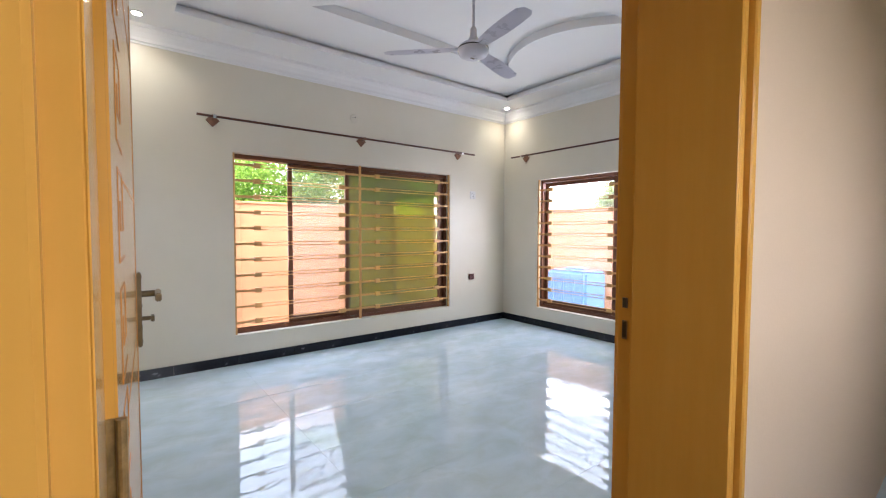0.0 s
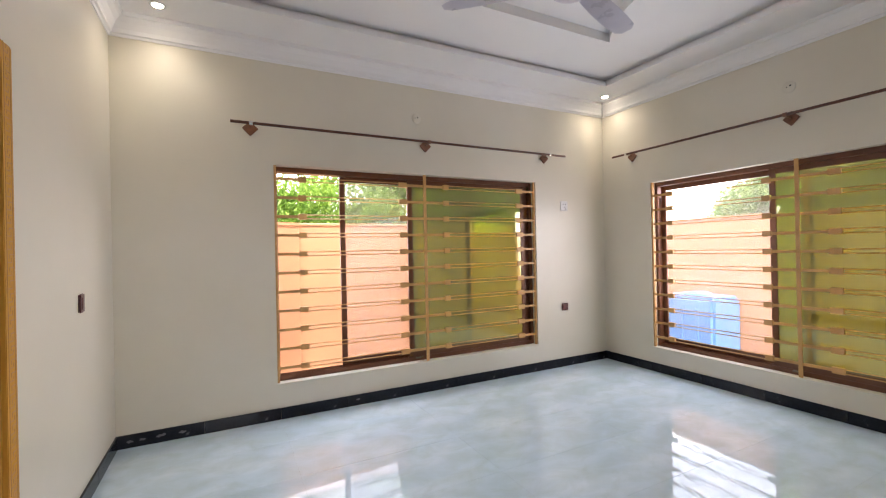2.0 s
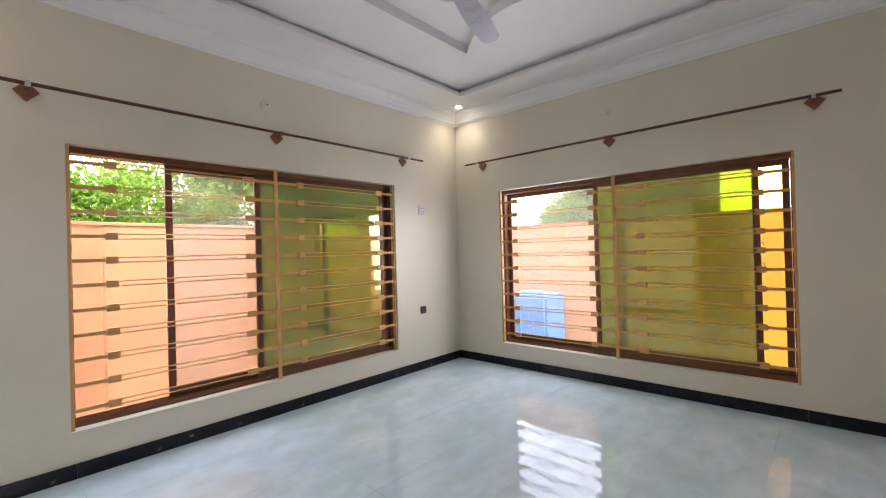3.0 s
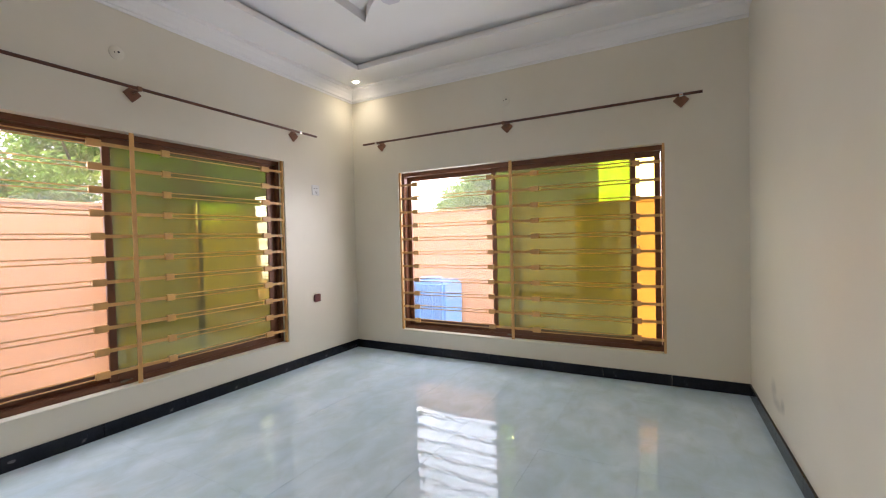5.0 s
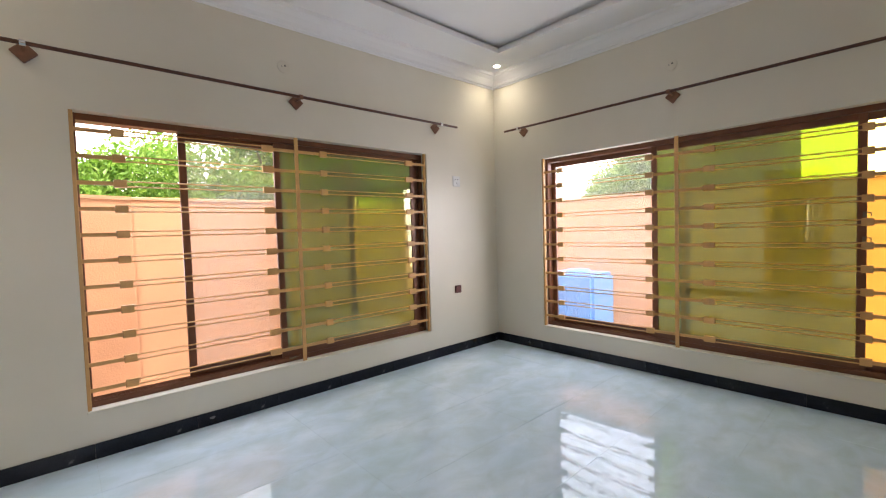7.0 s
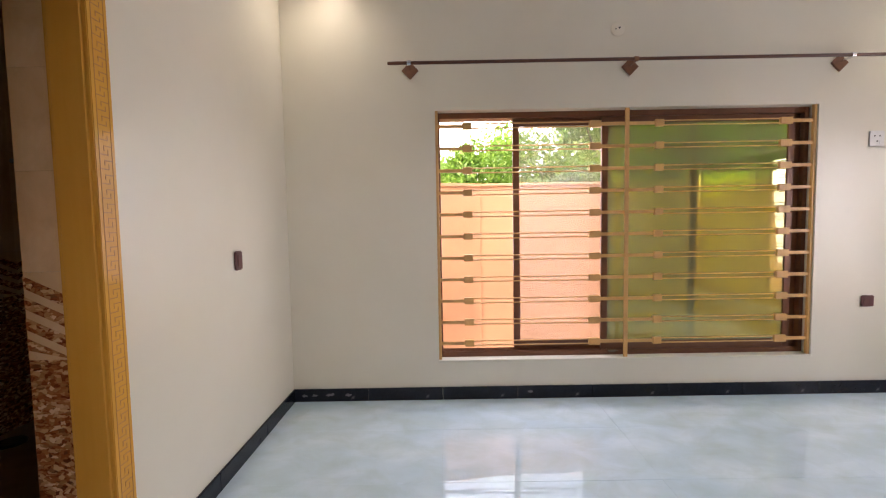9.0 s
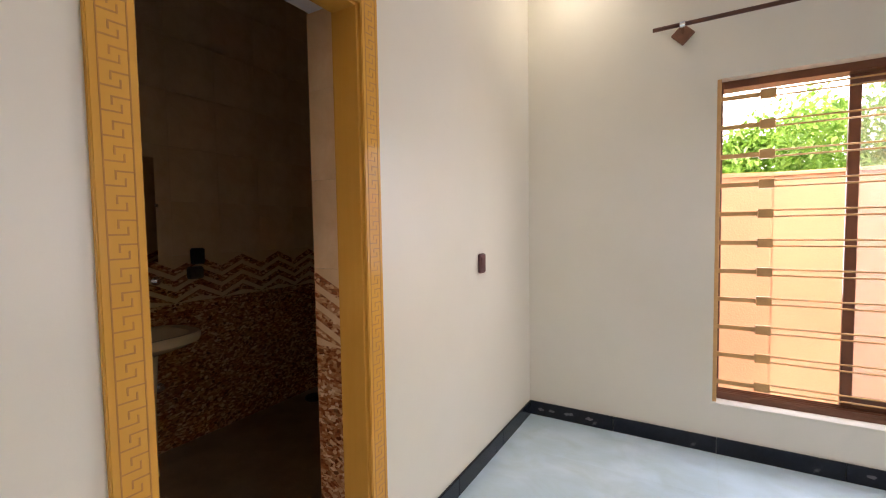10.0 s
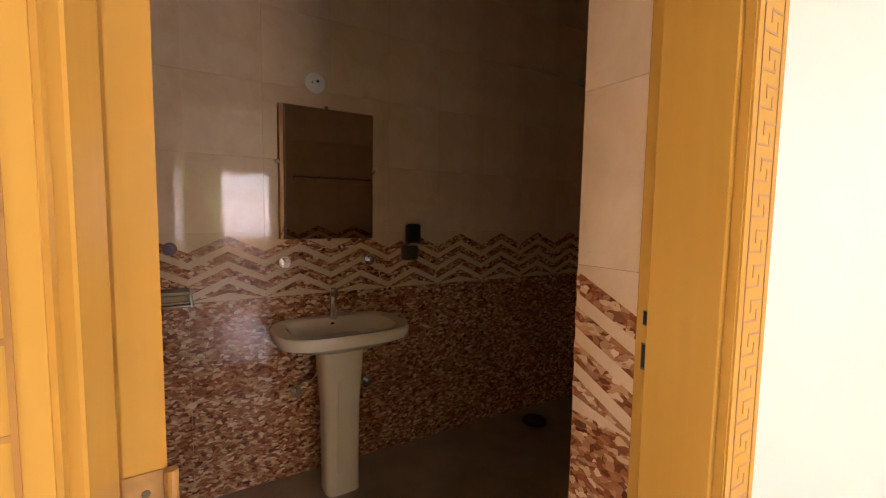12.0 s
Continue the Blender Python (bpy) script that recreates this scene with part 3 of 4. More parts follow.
for x, y, lit in ((0.36, 4.44, True), (5.03, 4.46, True), (5.02, 0.75, False)):
    downlight(x, y, lit)


# ---- wall plates ----
def wall_plate(name, m, w, h, depth, mat, label, category, bits=(), keymat=KEYM):
    """A plate on a wall; bits: (kind, x, z, width, height) on its face, which looks along -y."""
    p = empty(name, label=label, category=category)
    bm = bmesh.new()
    box(bm, -w / 2, w / 2, -depth, 0, -h / 2, h / 2)
    part("plate", bevelled(bm, min(0.008, depth * 0.6), 3), mat, p, smooth=True)
    for kind, x, z, bw, bh in bits:
        bm = bmesh.new()
        if kind == "hole":
            rod(bm, (x, -depth - 0.0012, z), (x, -depth + 0.002, z), bw / 2, seg=12)
            part("hole", bm, BLACK, p)
        else:
            box(bm, x - bw / 2, x + bw / 2, -depth - 0.004, -depth + 0.003, z - bh / 2, z + bh / 2)
            part("rocker", bevelled(bm, 0.0015), keymat, p)
    p.matrix_world = m
    return p


def on_north(x, z):
    return Matrix.Translation((x, YN, z))


def on_east(y, z):
    return Matrix.Translation((XE, y, z)) @ pose(0, 0, 0, 0, 0, -90)


def on_west(y, z):
    return Matrix.Translation((0, y, z)) @ pose(0, 0, 0, 0, 0, 90)


def round_cover(m, label):
    c = empty("round_cover", label=label, category="wall cover", group="round wall covers")
    bm = bmesh.new()
    lathe(bm, [(0.052, 0), (0.052, 0.004), (0.046, 0.008)])
    d = part("disc", bm, PAINT, c, smooth=True)
    d.rotation_euler = (radians(90), 0, 0)
    for x in (-0.016, 0.012):
        bm = bmesh.new()
        rod(bm, (x, -0.0095, 0.006 + x * 0.3), (x, -0.006, 0.006 + x * 0.3), 0.0075 if x > 0 else 0.0045, seg=10)
        part("hole", bm, BLACK, c)
    c.matrix_world = m
    return c


round_cover(on_north(2.583, 2.869), "round cream cover plate with two holes")
round_cover(on_east(2.63, 2.879), "round cream cover plate with two holes")
wall_plate("power_socket", on_north(4.569, 0.743), 0.105, 0.09, 0.012, MAROON, "maroon plastic power socket low on the wall", "socket", (("key", -0.02, 0, 0.03, 0.05), ("hole", 0.02, 0.014, 0.008, 0), ("hole", 0.02, -0.014, 0.008, 0)), MAROON)
wall_plate("white_socket", on_north(4.588, 2.01), 0.12, 0.12, 0.01, WHITEP, "white plastic socket plate", "socket", (("hole", -0.02, 0.02, 0.012, 0), ("hole", 0.02, 0.02, 0.012, 0), ("hole", 0, -0.02, 0.012, 0), ("key", 0.03, -0.03, 0.03, 0.03)), WHITEP)
wall_plate("light_switch", on_west(3.914, 1.215), 0.085, 0.115, 0.014, MAROON, "maroon plastic light switch", "switch", (("key", 0, 0, 0.04, 0.07),), MAROON)
wall_plate("switch_panel", on_west(1.79, 1.428), 0.19, 0.112, 0.014, MAROON, "maroon switch panel with champagne rockers", "switch", (("key", 0.043, 0.018, 0.034, 0.036), ("key", 0.006, 0.018, 0.034, 0.036), ("key", -0.031, 0.018, 0.034, 0.036), ("hole", 0.045, -0.011, 0.009, 0), ("hole", 0.045, -0.030, 0.009, 0), ("hole", -0.03, -0.025, 0.009, 0)))


# ---- doors ----
def fret(bm, u0, z0, w, h, flip, face):
    """One key of the carved meander border: two hooks."""
    t = 0.0038
    def bar(a0, a1, b0, b1, lift):
        box(bm, u0 + a0, u0 + a1, face - lift, face + 0.003, z0 + b0, z0 + b1)
    bar(0.33 * w, w, h - t, h, 0.0006)
    bar(0.33 * w, 0.33 * w + t, 0.62 * h, h - t - 0.0002, 0.0007)
    bar(0, 0.66 * w, 0.33 * h, 0.33 * h + t, 0.0006)
    bar(0.66 * w + 0.0002, 0.66 * w + t, 0.33 * h, 0.70 * h, 0.0007)


def architrave(parent, u0, u1, z0, z1, horizontal=False):
    """A flat board with stepped edges and a carved meander; its face looks along -y at y = -0.022."""
    bm = bmesh.new()
    box(bm, u0, u1, -0.018, 0.0, z0, z1)
    b = part("architrave", bevelled(bm, 0.003, 2), WOOD, parent, "honey enamelled board with a carved meander")
    bm = bmesh.new()
    if not horizontal:
        m0, m1, p = u0 + 0.017, u1 - 0.016, 0.052
        for u in (m0, m1 - 0.003):
            box(bm, u, u + 0.003, -0.0191, -0.015, z0, z1)
        for k in range(int((z1 - z0) / p)):
            fret(bm, m0 + 0.003, z0 + k * p, m1 - m0 - 0.006, p, False, -0.018)
    else:
        m0, m1, p = z0 + 0.016, z1 - 0.017, 0.052
        for z in (m0, m1 - 0.003):
            box(bm, u0, u1, -0.0191, -0.015, z, z + 0.003)
        t = 0.0038
        for k in range(int((u1 - u0) / p)):
            u, h = u0 + k * p, m1 - m0
            for a0, a1, b0, b1 in ((p - t, p, 0.33 * h, h), (0.62 * p, p, 0.33 * h, 0.33 * h + t), (0.33 * p, 0.33 * p + t, 0, 0.66 * h), (0.33 * p, 0.7 * p, 0.66 * h, 0.66 * h + t)):
                box(bm, u + a0, u + a1, -0.0186 - 0.0002 * (b1 - b0 > 0.006), -0.015, m0 + b0, m0 + b1)
    part("meander", bm, GROOVE, b, "carved brown meander lines with groove shade painted in")
    return b


def door_frame(name, m, width, height, depth, z0, label, rabbet_back, plates, stop=0.012, lap=0.012, far_stop=None):
    """A door frame in its wall; local x along the wall, the room at -y, the frame from y = 0 to y = depth."""
    f = empty(name, label=label, kind="structure")
    lo, hi = (0.045, depth) if not rabbet_back else (0.0, depth - 0.045)
    for side in (0, 1):
        bm = bmesh.new()
        a, b, c = (0, 0.03, 0.03 + stop) if side == 0 else (width - 0.03, width, width - 0.03 - (stop if far_stop is None else far_stop))
        box(bm, a, b, 0.0, depth, z0, height)
        box(bm, *((b, c) if side == 0 else (c, a)), lo, hi, z0, height - 0.03)
        part("jamb", bevelled(bm, 0.002), WOOD, f)
    bm = bmesh.new()
    box(bm, 0.03, width - 0.03, 0.0, depth, height - 0.03, height)
    box(bm, 0.03 + stop, width - 0.03 - stop, lo, hi, height - 0.03 - stop, height - 0.03)
    part("head", bevelled(bm, 0.002), WOOD, f)
    for x, z, h in plates:
        y = 0.022 if not rabbet_back else depth - 0.022
        boxes("strike_plate", STEEL, f, [(x - 0.0015, x + 0.0015, y - 0.007, y + 0.007, z - h * 0.4, z + h * 0.4)], 0.0, "worn steel strike plate")
        boxes("latch_hole", BLACK, f, [(x - 0.0022, x + 0.0022, y - 0.005, y + 0.005, z - h * 0.33, z + h * 0.35)])
    t = 0.093
    architrave(f, lap - t, lap, z0, height + t - lap)
    architrave(f, width - lap, width + t - lap, z0, height + t - lap)
    architrave(f, lap + 0.0005, width - lap - 0.0005, height - lap, height + t - lap, True)
    f.matrix_world = m
    return f


# entry door: the room is to the north, so the frame is turned round
door_frame("door_frame_1", Matrix.Translation((EX1, 0.385, 0)) @ pose(0, 0, 0, 0, 0, 180), EX1 - EX0, 2.25, 0.275, 0, "honey enamelled wooden door frame in the entry", False, ((0.031, 1.272, 0.034), (0.031, 1.20, 0.062)), far_stop=0.002)
boxes("architrave_corridor", WOOD, None, [(EX1 - 0.01, EX1 + 0.016, 0.094, 0.118, 0, 2.32), (EX0 - 0.075, EX0 + 0.01, 0.094, 0.118, 0, 2.32), (EX0 + 0.011, EX1 - 0.011, 0.094, 0.118, 2.235, 2.32)], 0.004, "honey enamelled door surround", "structure")
# bathroom door: the room is to the east
door_frame("door_frame_2", on_west(DY0, 0), DY1 - DY0, DZ, 0.162, 0, "honey enamelled wooden frame with carved border", True, ((DY1 - DY0 - 0.031, 1.186, 0.034), (DY1 - DY0 - 0.031, 1.115, 0.062)), 0.038, 0.060)


def butt_hinge(parent, z, mat, label):
    bm = bmesh.new()
    box(bm, -0.0025, 0.0, 0.003, 0.036, z - 0.055, z + 0.055)
    rod(bm, (-0.006, -0.003, z - 0.055), (-0.006, -0.003, z + 0.055), 0.006)
    part("hinge", bm, mat, parent, label)
    for dz in (-0.035, 0, 0.035):
        bm = bmesh.new()
        rod(bm, (-0.0035, 0.018, z + dz), (-0.002, 0.018, z + dz), 0.004, seg=8)
        part("screw", bm, BRONZE, parent)


def entry_leaf():
    d = empty("entry_door", label="open honey enamelled door with carved grooves", category="door")
    w, h = 1.035, 2.20
    bm = bmesh.new()
    box(bm, 0, w, 0, 0.038, 0.012, h)
    part("leaf", bevelled(bm, 0.003, 2), WOOD, d)
    bm = bmesh.new()
    def line(u0, u1, z0, z1):
        box(bm, u0, u1, -0.0007 - 0.0004 * (z1 - z0 > 0.02) - 0.0004 * (z1 - z0 > 1), 0.003, z0, z1)
    t = 0.005
    line(0.915, 0.915 + t, 0.12, 2.1)
    for z in (0.30, 0.72, 1.16, 1.54, 1.93):
        line(0.285, 0.915, z, z + t)
    for k in range(11):
        z = 0.21 + 0.172 * k
        for a in ((0.075, 0.235, 0, t), (0.075, 0.075 + t, 0, 0.13), (0.075, 0.195, 0.13, 0.13 + t), (0.195, 0.195 + t, 0.045, 0.13), (0.125, 0.195, 0.045, 0.045 + t), (0.125, 0.125 + t, 0.045, 0.09)):
            line(a[0] + 0.045, a[1] + 0.045, z + a[2], z + a[3])
    part("carving", bm, GROOVE, d, "carved brown groove pattern with its shade painted in")
    for z in (0.28, 1.185, 1.98):
        butt_hinge(d, z, TARNISH, "tarnished brass butt hinge")
    bm = bmesh.new()
    box(bm, 0.964, 1.010, -0.012, 0, 1.10, 1.33)
    p = part("lock_plate", bevelled(bm, 0.003, 2), BRONZE, d, "worn antique bronze lock plate")
    bm = bmesh.new()
    rod(bm, (0.987, -0.006, 1.262), (0.987, -0.052, 1.262), 0.010, seg=14)
    box(bm, 0.875, 0.998, -0.062, -0.046, 1.250, 1.274)
    part("lever", bevelled(bm, 0.003, 2), BRONZE, p, "bronze lever handle", smooth=True)
    bm = bmesh.new()
    rod(bm, (0.987, -0.006, 1.185), (0.987, -0.034, 1.185), 0.007, seg=12)
    box(bm, 0.966, 1.004, -0.044, -0.034, 1.176, 1.194)
    part("thumb_turn", bevelled(bm, 0.003, 2), BRONZE, p, "bronze thumb turn", smooth=True)
    for z in (1.115, 1.225, 1.315):
        bm = bmesh.new()
        rod(bm, (0.987, -0.0135, z), (0.987, -0.010, z), 0.0045, seg=10)
        part("screw", bm, STEEL, p)
    boxes("key_slot", BLACK, p, [(0.984, 0.990, -0.0128, -0.010, 1.145, 1.165)])
    d.matrix_world = pose(0.143, 0.398, 0, 0, 0, 86.77)
    return d


entry_leaf()


def bath_leaf():
    d = empty("bathroom_door", label="open honey enamelled door inside the bathroom", category="door")
    bm = bmesh.new()
    box(bm, 0, 0.70, 0, 0.038, 0.012, 2.19)
    part("leaf", bevelled(bm, 0.003, 2), WOOD, d)
    for z in (0.28, 1.06, 1.95):
        butt_hinge(d, z, HINGE, "butt hinge painted over in honey enamel")
    d.matrix_world = Matrix.Translation((-0.1635, 2.197, 0)) @ pose(0, 0, 0, 0, 0, 183.5)
    return d


bath_leaf()

# ---- bathroom ----
setting("wall_bath_west", [(BX - 0.2, BX - 0.008, BS - 0.2, BN + 0.2, -0.4, 3.5)], PAINT)
setting("wall_bath_north", [(BX, -0.33, BN, BN + 0.2, -0.4, 3.5)], PAINT)
setting("wall_bath_south", [(BX, -0.33, BS - 0.2, BS, -0.4, 3.5)], PAINT)
setting("wall_bath_east", [(-0.33, -0.16, BS - 0.2, 2.12, -0.4, 3.5), (-0.33, -0.16, 2.966, 4.75, -0.4, 3.5), (-0.33, -0.16, 2.12, 2.966, 2.33, 3.5), (-0.33, -0.162, 4.98, BN + 0.2, -0.4, 3.5)], CEIL, "white painted inner wall of the bathroom")
setting("ceiling_bath", [(BX - 0.2, -0.16, BS - 0.2, BN + 0.2, 3.5, 3.65)], CEIL, "white bathroom ceiling")
setting("floor_bath", [(BX, -0.16, BS, BN, -0.4, BATHZ)], BATHFLOOR, "grey brown bathroom floor tiles")


def ring_body(bm, rings, expo=2.6, seg=40):
    """A body lofted through rounded-rectangle rings of (x, half x, half y, z)."""
    loops = []
    for cx, ax, ay, z in rings:
        ring = []
        for k in range(seg):
            a = 2 * math.pi * k / seg
            c, s = math.cos(a), math.sin(a)
            ring.append(bm.verts.new((cx + ax * math.copysign(abs(c) ** (2 / expo), c), ay * math.copysign(abs(s) ** (2 / expo), s), z)))
        loops.append(ring)
    for a, b in zip(loops, loops[1:]):
        for k in range(seg):
            bm.faces.new((a[k], a[(k + 1) % seg], b[(k + 1) % seg], b[k]))
    bm.faces.new(loops[0][::-1])
    bm.faces.new(loops[-1])


def pedestal_basin(y):
    """Local x out of the wall."""
    b = empty("pedestal_basin", label="ivory ceramic washbasin on a pedestal", category="washbasin")
    bm = bmesh.new()
    ring_body(bm, [(0.20, 0.12, 0.14, 0.745), (0.225, 0.20, 0.25, 0.785), (0.235, 0.228, 0.318, 0.812), (0.235, 0.234, 0.330, 0.835), (0.235, 0.234, 0.330, 0.858), (0.235, 0.226, 0.322, 0.868),
                   (0.250, 0.185, 0.262, 0.866), (0.255, 0.175, 0.250, 0.852), (0.255, 0.155, 0.225, 0.80), (0.25, 0.09, 0.13, 0.765), (0.25, 0.03, 0.03, 0.76)], 3.4, 56)
    part("bowl", bm, CERAMIC, b, smooth=True)
    bm = bmesh.new()
    ring_body(bm, [(0.205, 0.088, 0.090, 0.0), (0.205, 0.086, 0.088, 0.03), (0.202, 0.085, 0.088, 0.12), (0.20, 0.086, 0.093, 0.45), (0.20, 0.098, 0.112, 0.72), (0.20, 0.11, 0.13, 0.79)], 4.0, 40)
    column = part("pedestal", bm, CERAMIC, b, smooth=True)
    bm = bmesh.new()
    prism(bm, [(0.040 * math.cos(a), 0.56 + 0.05 * math.sin(a)) for a in [k * math.pi / 10 for k in range(11)]] + [(-0.040, 0.12), (0.040, 0.12)], "x", 0.27, 0.297)
    part("relief_panel", bevelled(bm, 0.006, 3), CERAMIC, column, smooth=True)
    bm = bmesh.new()
    rod(bm, (0.10, 0, 0.865), (0.10, 0, 0.965), 0.021, 0.017, seg=18)
    rod(bm, (0.10, 0, 0.945), (0.20, 0, 0.915), 0.012, 0.011, seg=14)
    rod(bm, (0.10, 0, 0.965), (0.10, 0, 0.99), 0.019, 0.014, seg=18)
    box(bm, 0.09, 0.15, -0.009, 0.009, 0.99, 1.03)
    part("mixer_tap", bm, CHROME, b, "chrome mixer tap", smooth=True)
    bm = bmesh.new()
    rod(bm, (0.045, 0, 0.843), (0.060, 0, 0.843), 0.012, seg=14)
    o = part("overflow_hole", bm, BLACK, b)
    o.location = (0.028, 0, -0.012)
    b.location = (BX, y, BATHZ)
    return b


pedestal_basin(2.875)


def bath_mirror():
    b = empty("wall_mirror", label="plain rectangular mirror on steel clips", category="mirror")
    boxes("mirror_glass", MIRROR, b, [(BX + 0.004, BX + 0.009, 2.622, 3.132, 1.226, 1.912)], 0.001)
    for y, z in ((2.618, 1.62), (3.136, 1.60), (2.87, 1.915), (2.88, 1.223)):
        boxes("clip", CHROME, b, [(BX, BX + 0.013, y - 0.010, y + 0.010, z - 0.010, z + 0.010)], 0.002, "small chrome mirror clip")
    return b


bath_mirror()


def round_valve(name, y, z, label, mat=CHROME):
    v = empty(name, (BX, y, z), label, "valve")
    bm = bmesh.new()
    rod(bm, (0, 0, 0), (0.008, 0, 0), 0.030, seg=20)
    part("rosette", bm, mat, v, smooth=True)
    bm = bmesh.new()
    rod(bm, (0.006, 0, 0), (0.045, 0, 0), 0.014, seg=14)
    rod(bm, (0.035, 0, -0.012), (0.035, 0, 0.018), 0.010, seg=12)
    part("spindle", bm, mat, v, smooth=True)
    return v


round_valve("stop_valve", 2.651, 1.106, "chrome stop valve on the tiled wall")
round_valve("stop_valve", 3.113, 1.102, "chrome stop valve on the tiled wall")
round_valve("stop_valve", 2.15, 1.19, "dark red capped valve on the tiled wall", MAROON)
round_valve("angle_valve", 2.70, 0.405, "chrome angle valve under the basin")
round_valve("angle_valve", 3.10, 0.39, "chrome angle valve under the basin")


def supply_hose(name, points, label):
    cu = bpy.data.curves.new(name, "CURVE")
    cu.dimensions, cu.bevel_depth, cu.bevel_resolution = "3D", 0.006, 3
    sp = cu.splines.new("BEZIER")
    sp.bezier_points.add(len(points) - 1)
    for bp, p in zip(sp.bezier_points, points):
        bp.co, bp.handle_left_type, bp.handle_right_type = p, "AUTO", "AUTO"
    cu.materials.append(CHROME)
    return tagged(new(name, cu), label, "hose")


supply_hose("supply_hose", [(BX + 0.036, 2.70, 0.42), (BX + 0.045, 2.72, 0.47), (BX + 0.07, 2.77, 0.485), (BX + 0.09, 2.81, 0.60), (BX + 0.09, 2.83, 0.72)], "braided chrome supply hose under the basin")


def paper_holder():
    h = empty("paper_holder", label="dark bronze paper holder on the tiled wall", category="paper holder")
    boxes("cover", BRONZE, h, [(BX, BX + 0.10, 2.09, 2.225, 0.985, 1.005), (BX, BX + 0.012, 2.09, 2.225, 0.94, 1.005)], 0.003)
    bm = bmesh.new()
    rod(bm, (BX + 0.085, 2.225, 0.99), (BX + 0.085, 2.232, 0.93), 0.008)
    rod(bm, (BX + 0.085, 2.10, 0.935), (BX + 0.085, 2.235, 0.935), 0.007)
    part("bar", bm, CHROME, h, smooth=True)
    return h


paper_holder()
wall_plate("bath_socket", Matrix.Translation((BX, 3.388, 1.25)) @ pose(0, 0, 0, 0, 0, 90), 0.095, 0.115, 0.03, BLACK, "black plastic socket box on the tiled wall", "socket", (("key", 0, 0, 0.05, 0.06),), BLACK)
wall_plate("soap_dish", Matrix.Translation((BX, 3.36, 1.135)) @ pose(0, 0, 0, 0, 0, 90), 0.10, 0.085, 0.05, STEEL, "small steel soap holder below the socket", "soap holder")
round_cover(Matrix.Translation((BX, 2.815, 2.038)) @ pose(0, 0, 0, 0, 0, 90), "round white cover plate above the mirror")


def towel_rail():
    r = empty("towel_rail", label="chrome towel rail on the inner wall", category="towel rail")
    bm = bmesh.new()
    rod(bm, (-0.40, 3.02, 1.68), (-0.40, 3.74, 1.68), 0.009, seg=14)
    part("rail", bm, CHROME, r, smooth=True)
    for y in (3.05, 3.71):
        bm = bmesh.new()
        rod(bm, (-0.33, y, 1.68), (-0.405, y, 1.68), 0.012, seg=14)
        rod(bm, (-0.338, y, 1.68), (-0.33, y, 1.68), 0.026, seg=18)
        part("post", bm, CHROME, r, smooth=True)
    return r


towel_rail()


def floor_drain():
    g = empty("floor_drain", (-1.80, 4.26, BATHZ), "dark floor drain cover in the bathroom corner", "drain")
    bm = bmesh.new()
    lathe(bm, [(0.085, 0.0), (0.085, 0.012), (0.078, 0.018), (0.02, 0.018)])
    part("cover", bm, BLACK, g, smooth=True)
    for k in range(-2, 3):
        boxes("slot", STEEL, g, [(-0.045, 0.045, k * 0.026 - 0.004, k * 0.026 + 0.004, 0.0155, 0.0195)])
    return g


floor_drain()

# ---- outdoors ----
setting("yard", [(-4, 8.0, 4.98, 6.8, -0.45, -0.40), (5.52, 8.0, -4, 4.98, -0.45, -0.40)], PAVER, "grey concrete yard along the house")


def boundary(name, wall, cap, label):
    w = empty(name, label=label, kind="structure")
    boxes("wall", PEACH, w, wall)
    boxes("coping", PEACH, w, cap, 0.006)
    return w


boundary("boundary_wall_north", [(-5, 8.0, 6.8, 7.0, -0.45, 1.86)], [(-5, 8.0, 6.79, 7.01, 1.861, 1.90)], "peach painted boundary wall")
boundary("boundary_wall_east", [(8.0, 8.2, -5, 7.0, -0.45, 1.90)], [(7.99, 8.21, -5, 7.01, 1.901, 1.94)], "peach painted boundary wall")


def skew_boundary():
    w = empty("boundary_wall_skew", label="peach painted boundary wall set askew", kind="structure")
    for name, z0, z1, d in (("wall", -0.45, 1.862, 0), ("coping", 1.863, 1.902, 0.01)):
        bm = bmesh.new()
        prism(bm, [(1.70, 6.785), (1.70, 6.79 - d), (-2.3, 5.40 - d), (-2.3, 6.785)], "z", z0, z1)
        part(name, bm, PEACH, w)
    return w


skew_boundary()


def haze_ring():
    """Bright hazy sky low over the horizon, all round and far off."""
    bm = bmesh.new()
    bmesh.ops.create_cone(bm, cap_ends=False, segments=96, radius1=260, radius2=260, depth=110, matrix=Matrix.Translation((0, 0, 50)))
    return part("backdrop", bm, HAZE, None, "bright white haze over the far horizon", kind="structure")


haze_ring()


def outbuilding():
    o = empty("outbuilding", (8.9, 2.9, -0.45), "grey plastered outbuilding behind the boundary wall", "outbuilding")
    a = boxes("wall", PLASTER, o, [(8.22, 9.6, 2.31, 3.55, -0.45, 3.6)])
    b = boxes("roof", PLASTER, o, [(8.21, 9.65, 2.29, 3.60, 3.601, 3.75)], 0.01)
    inside(o, a, b)
    return o


outbuilding()


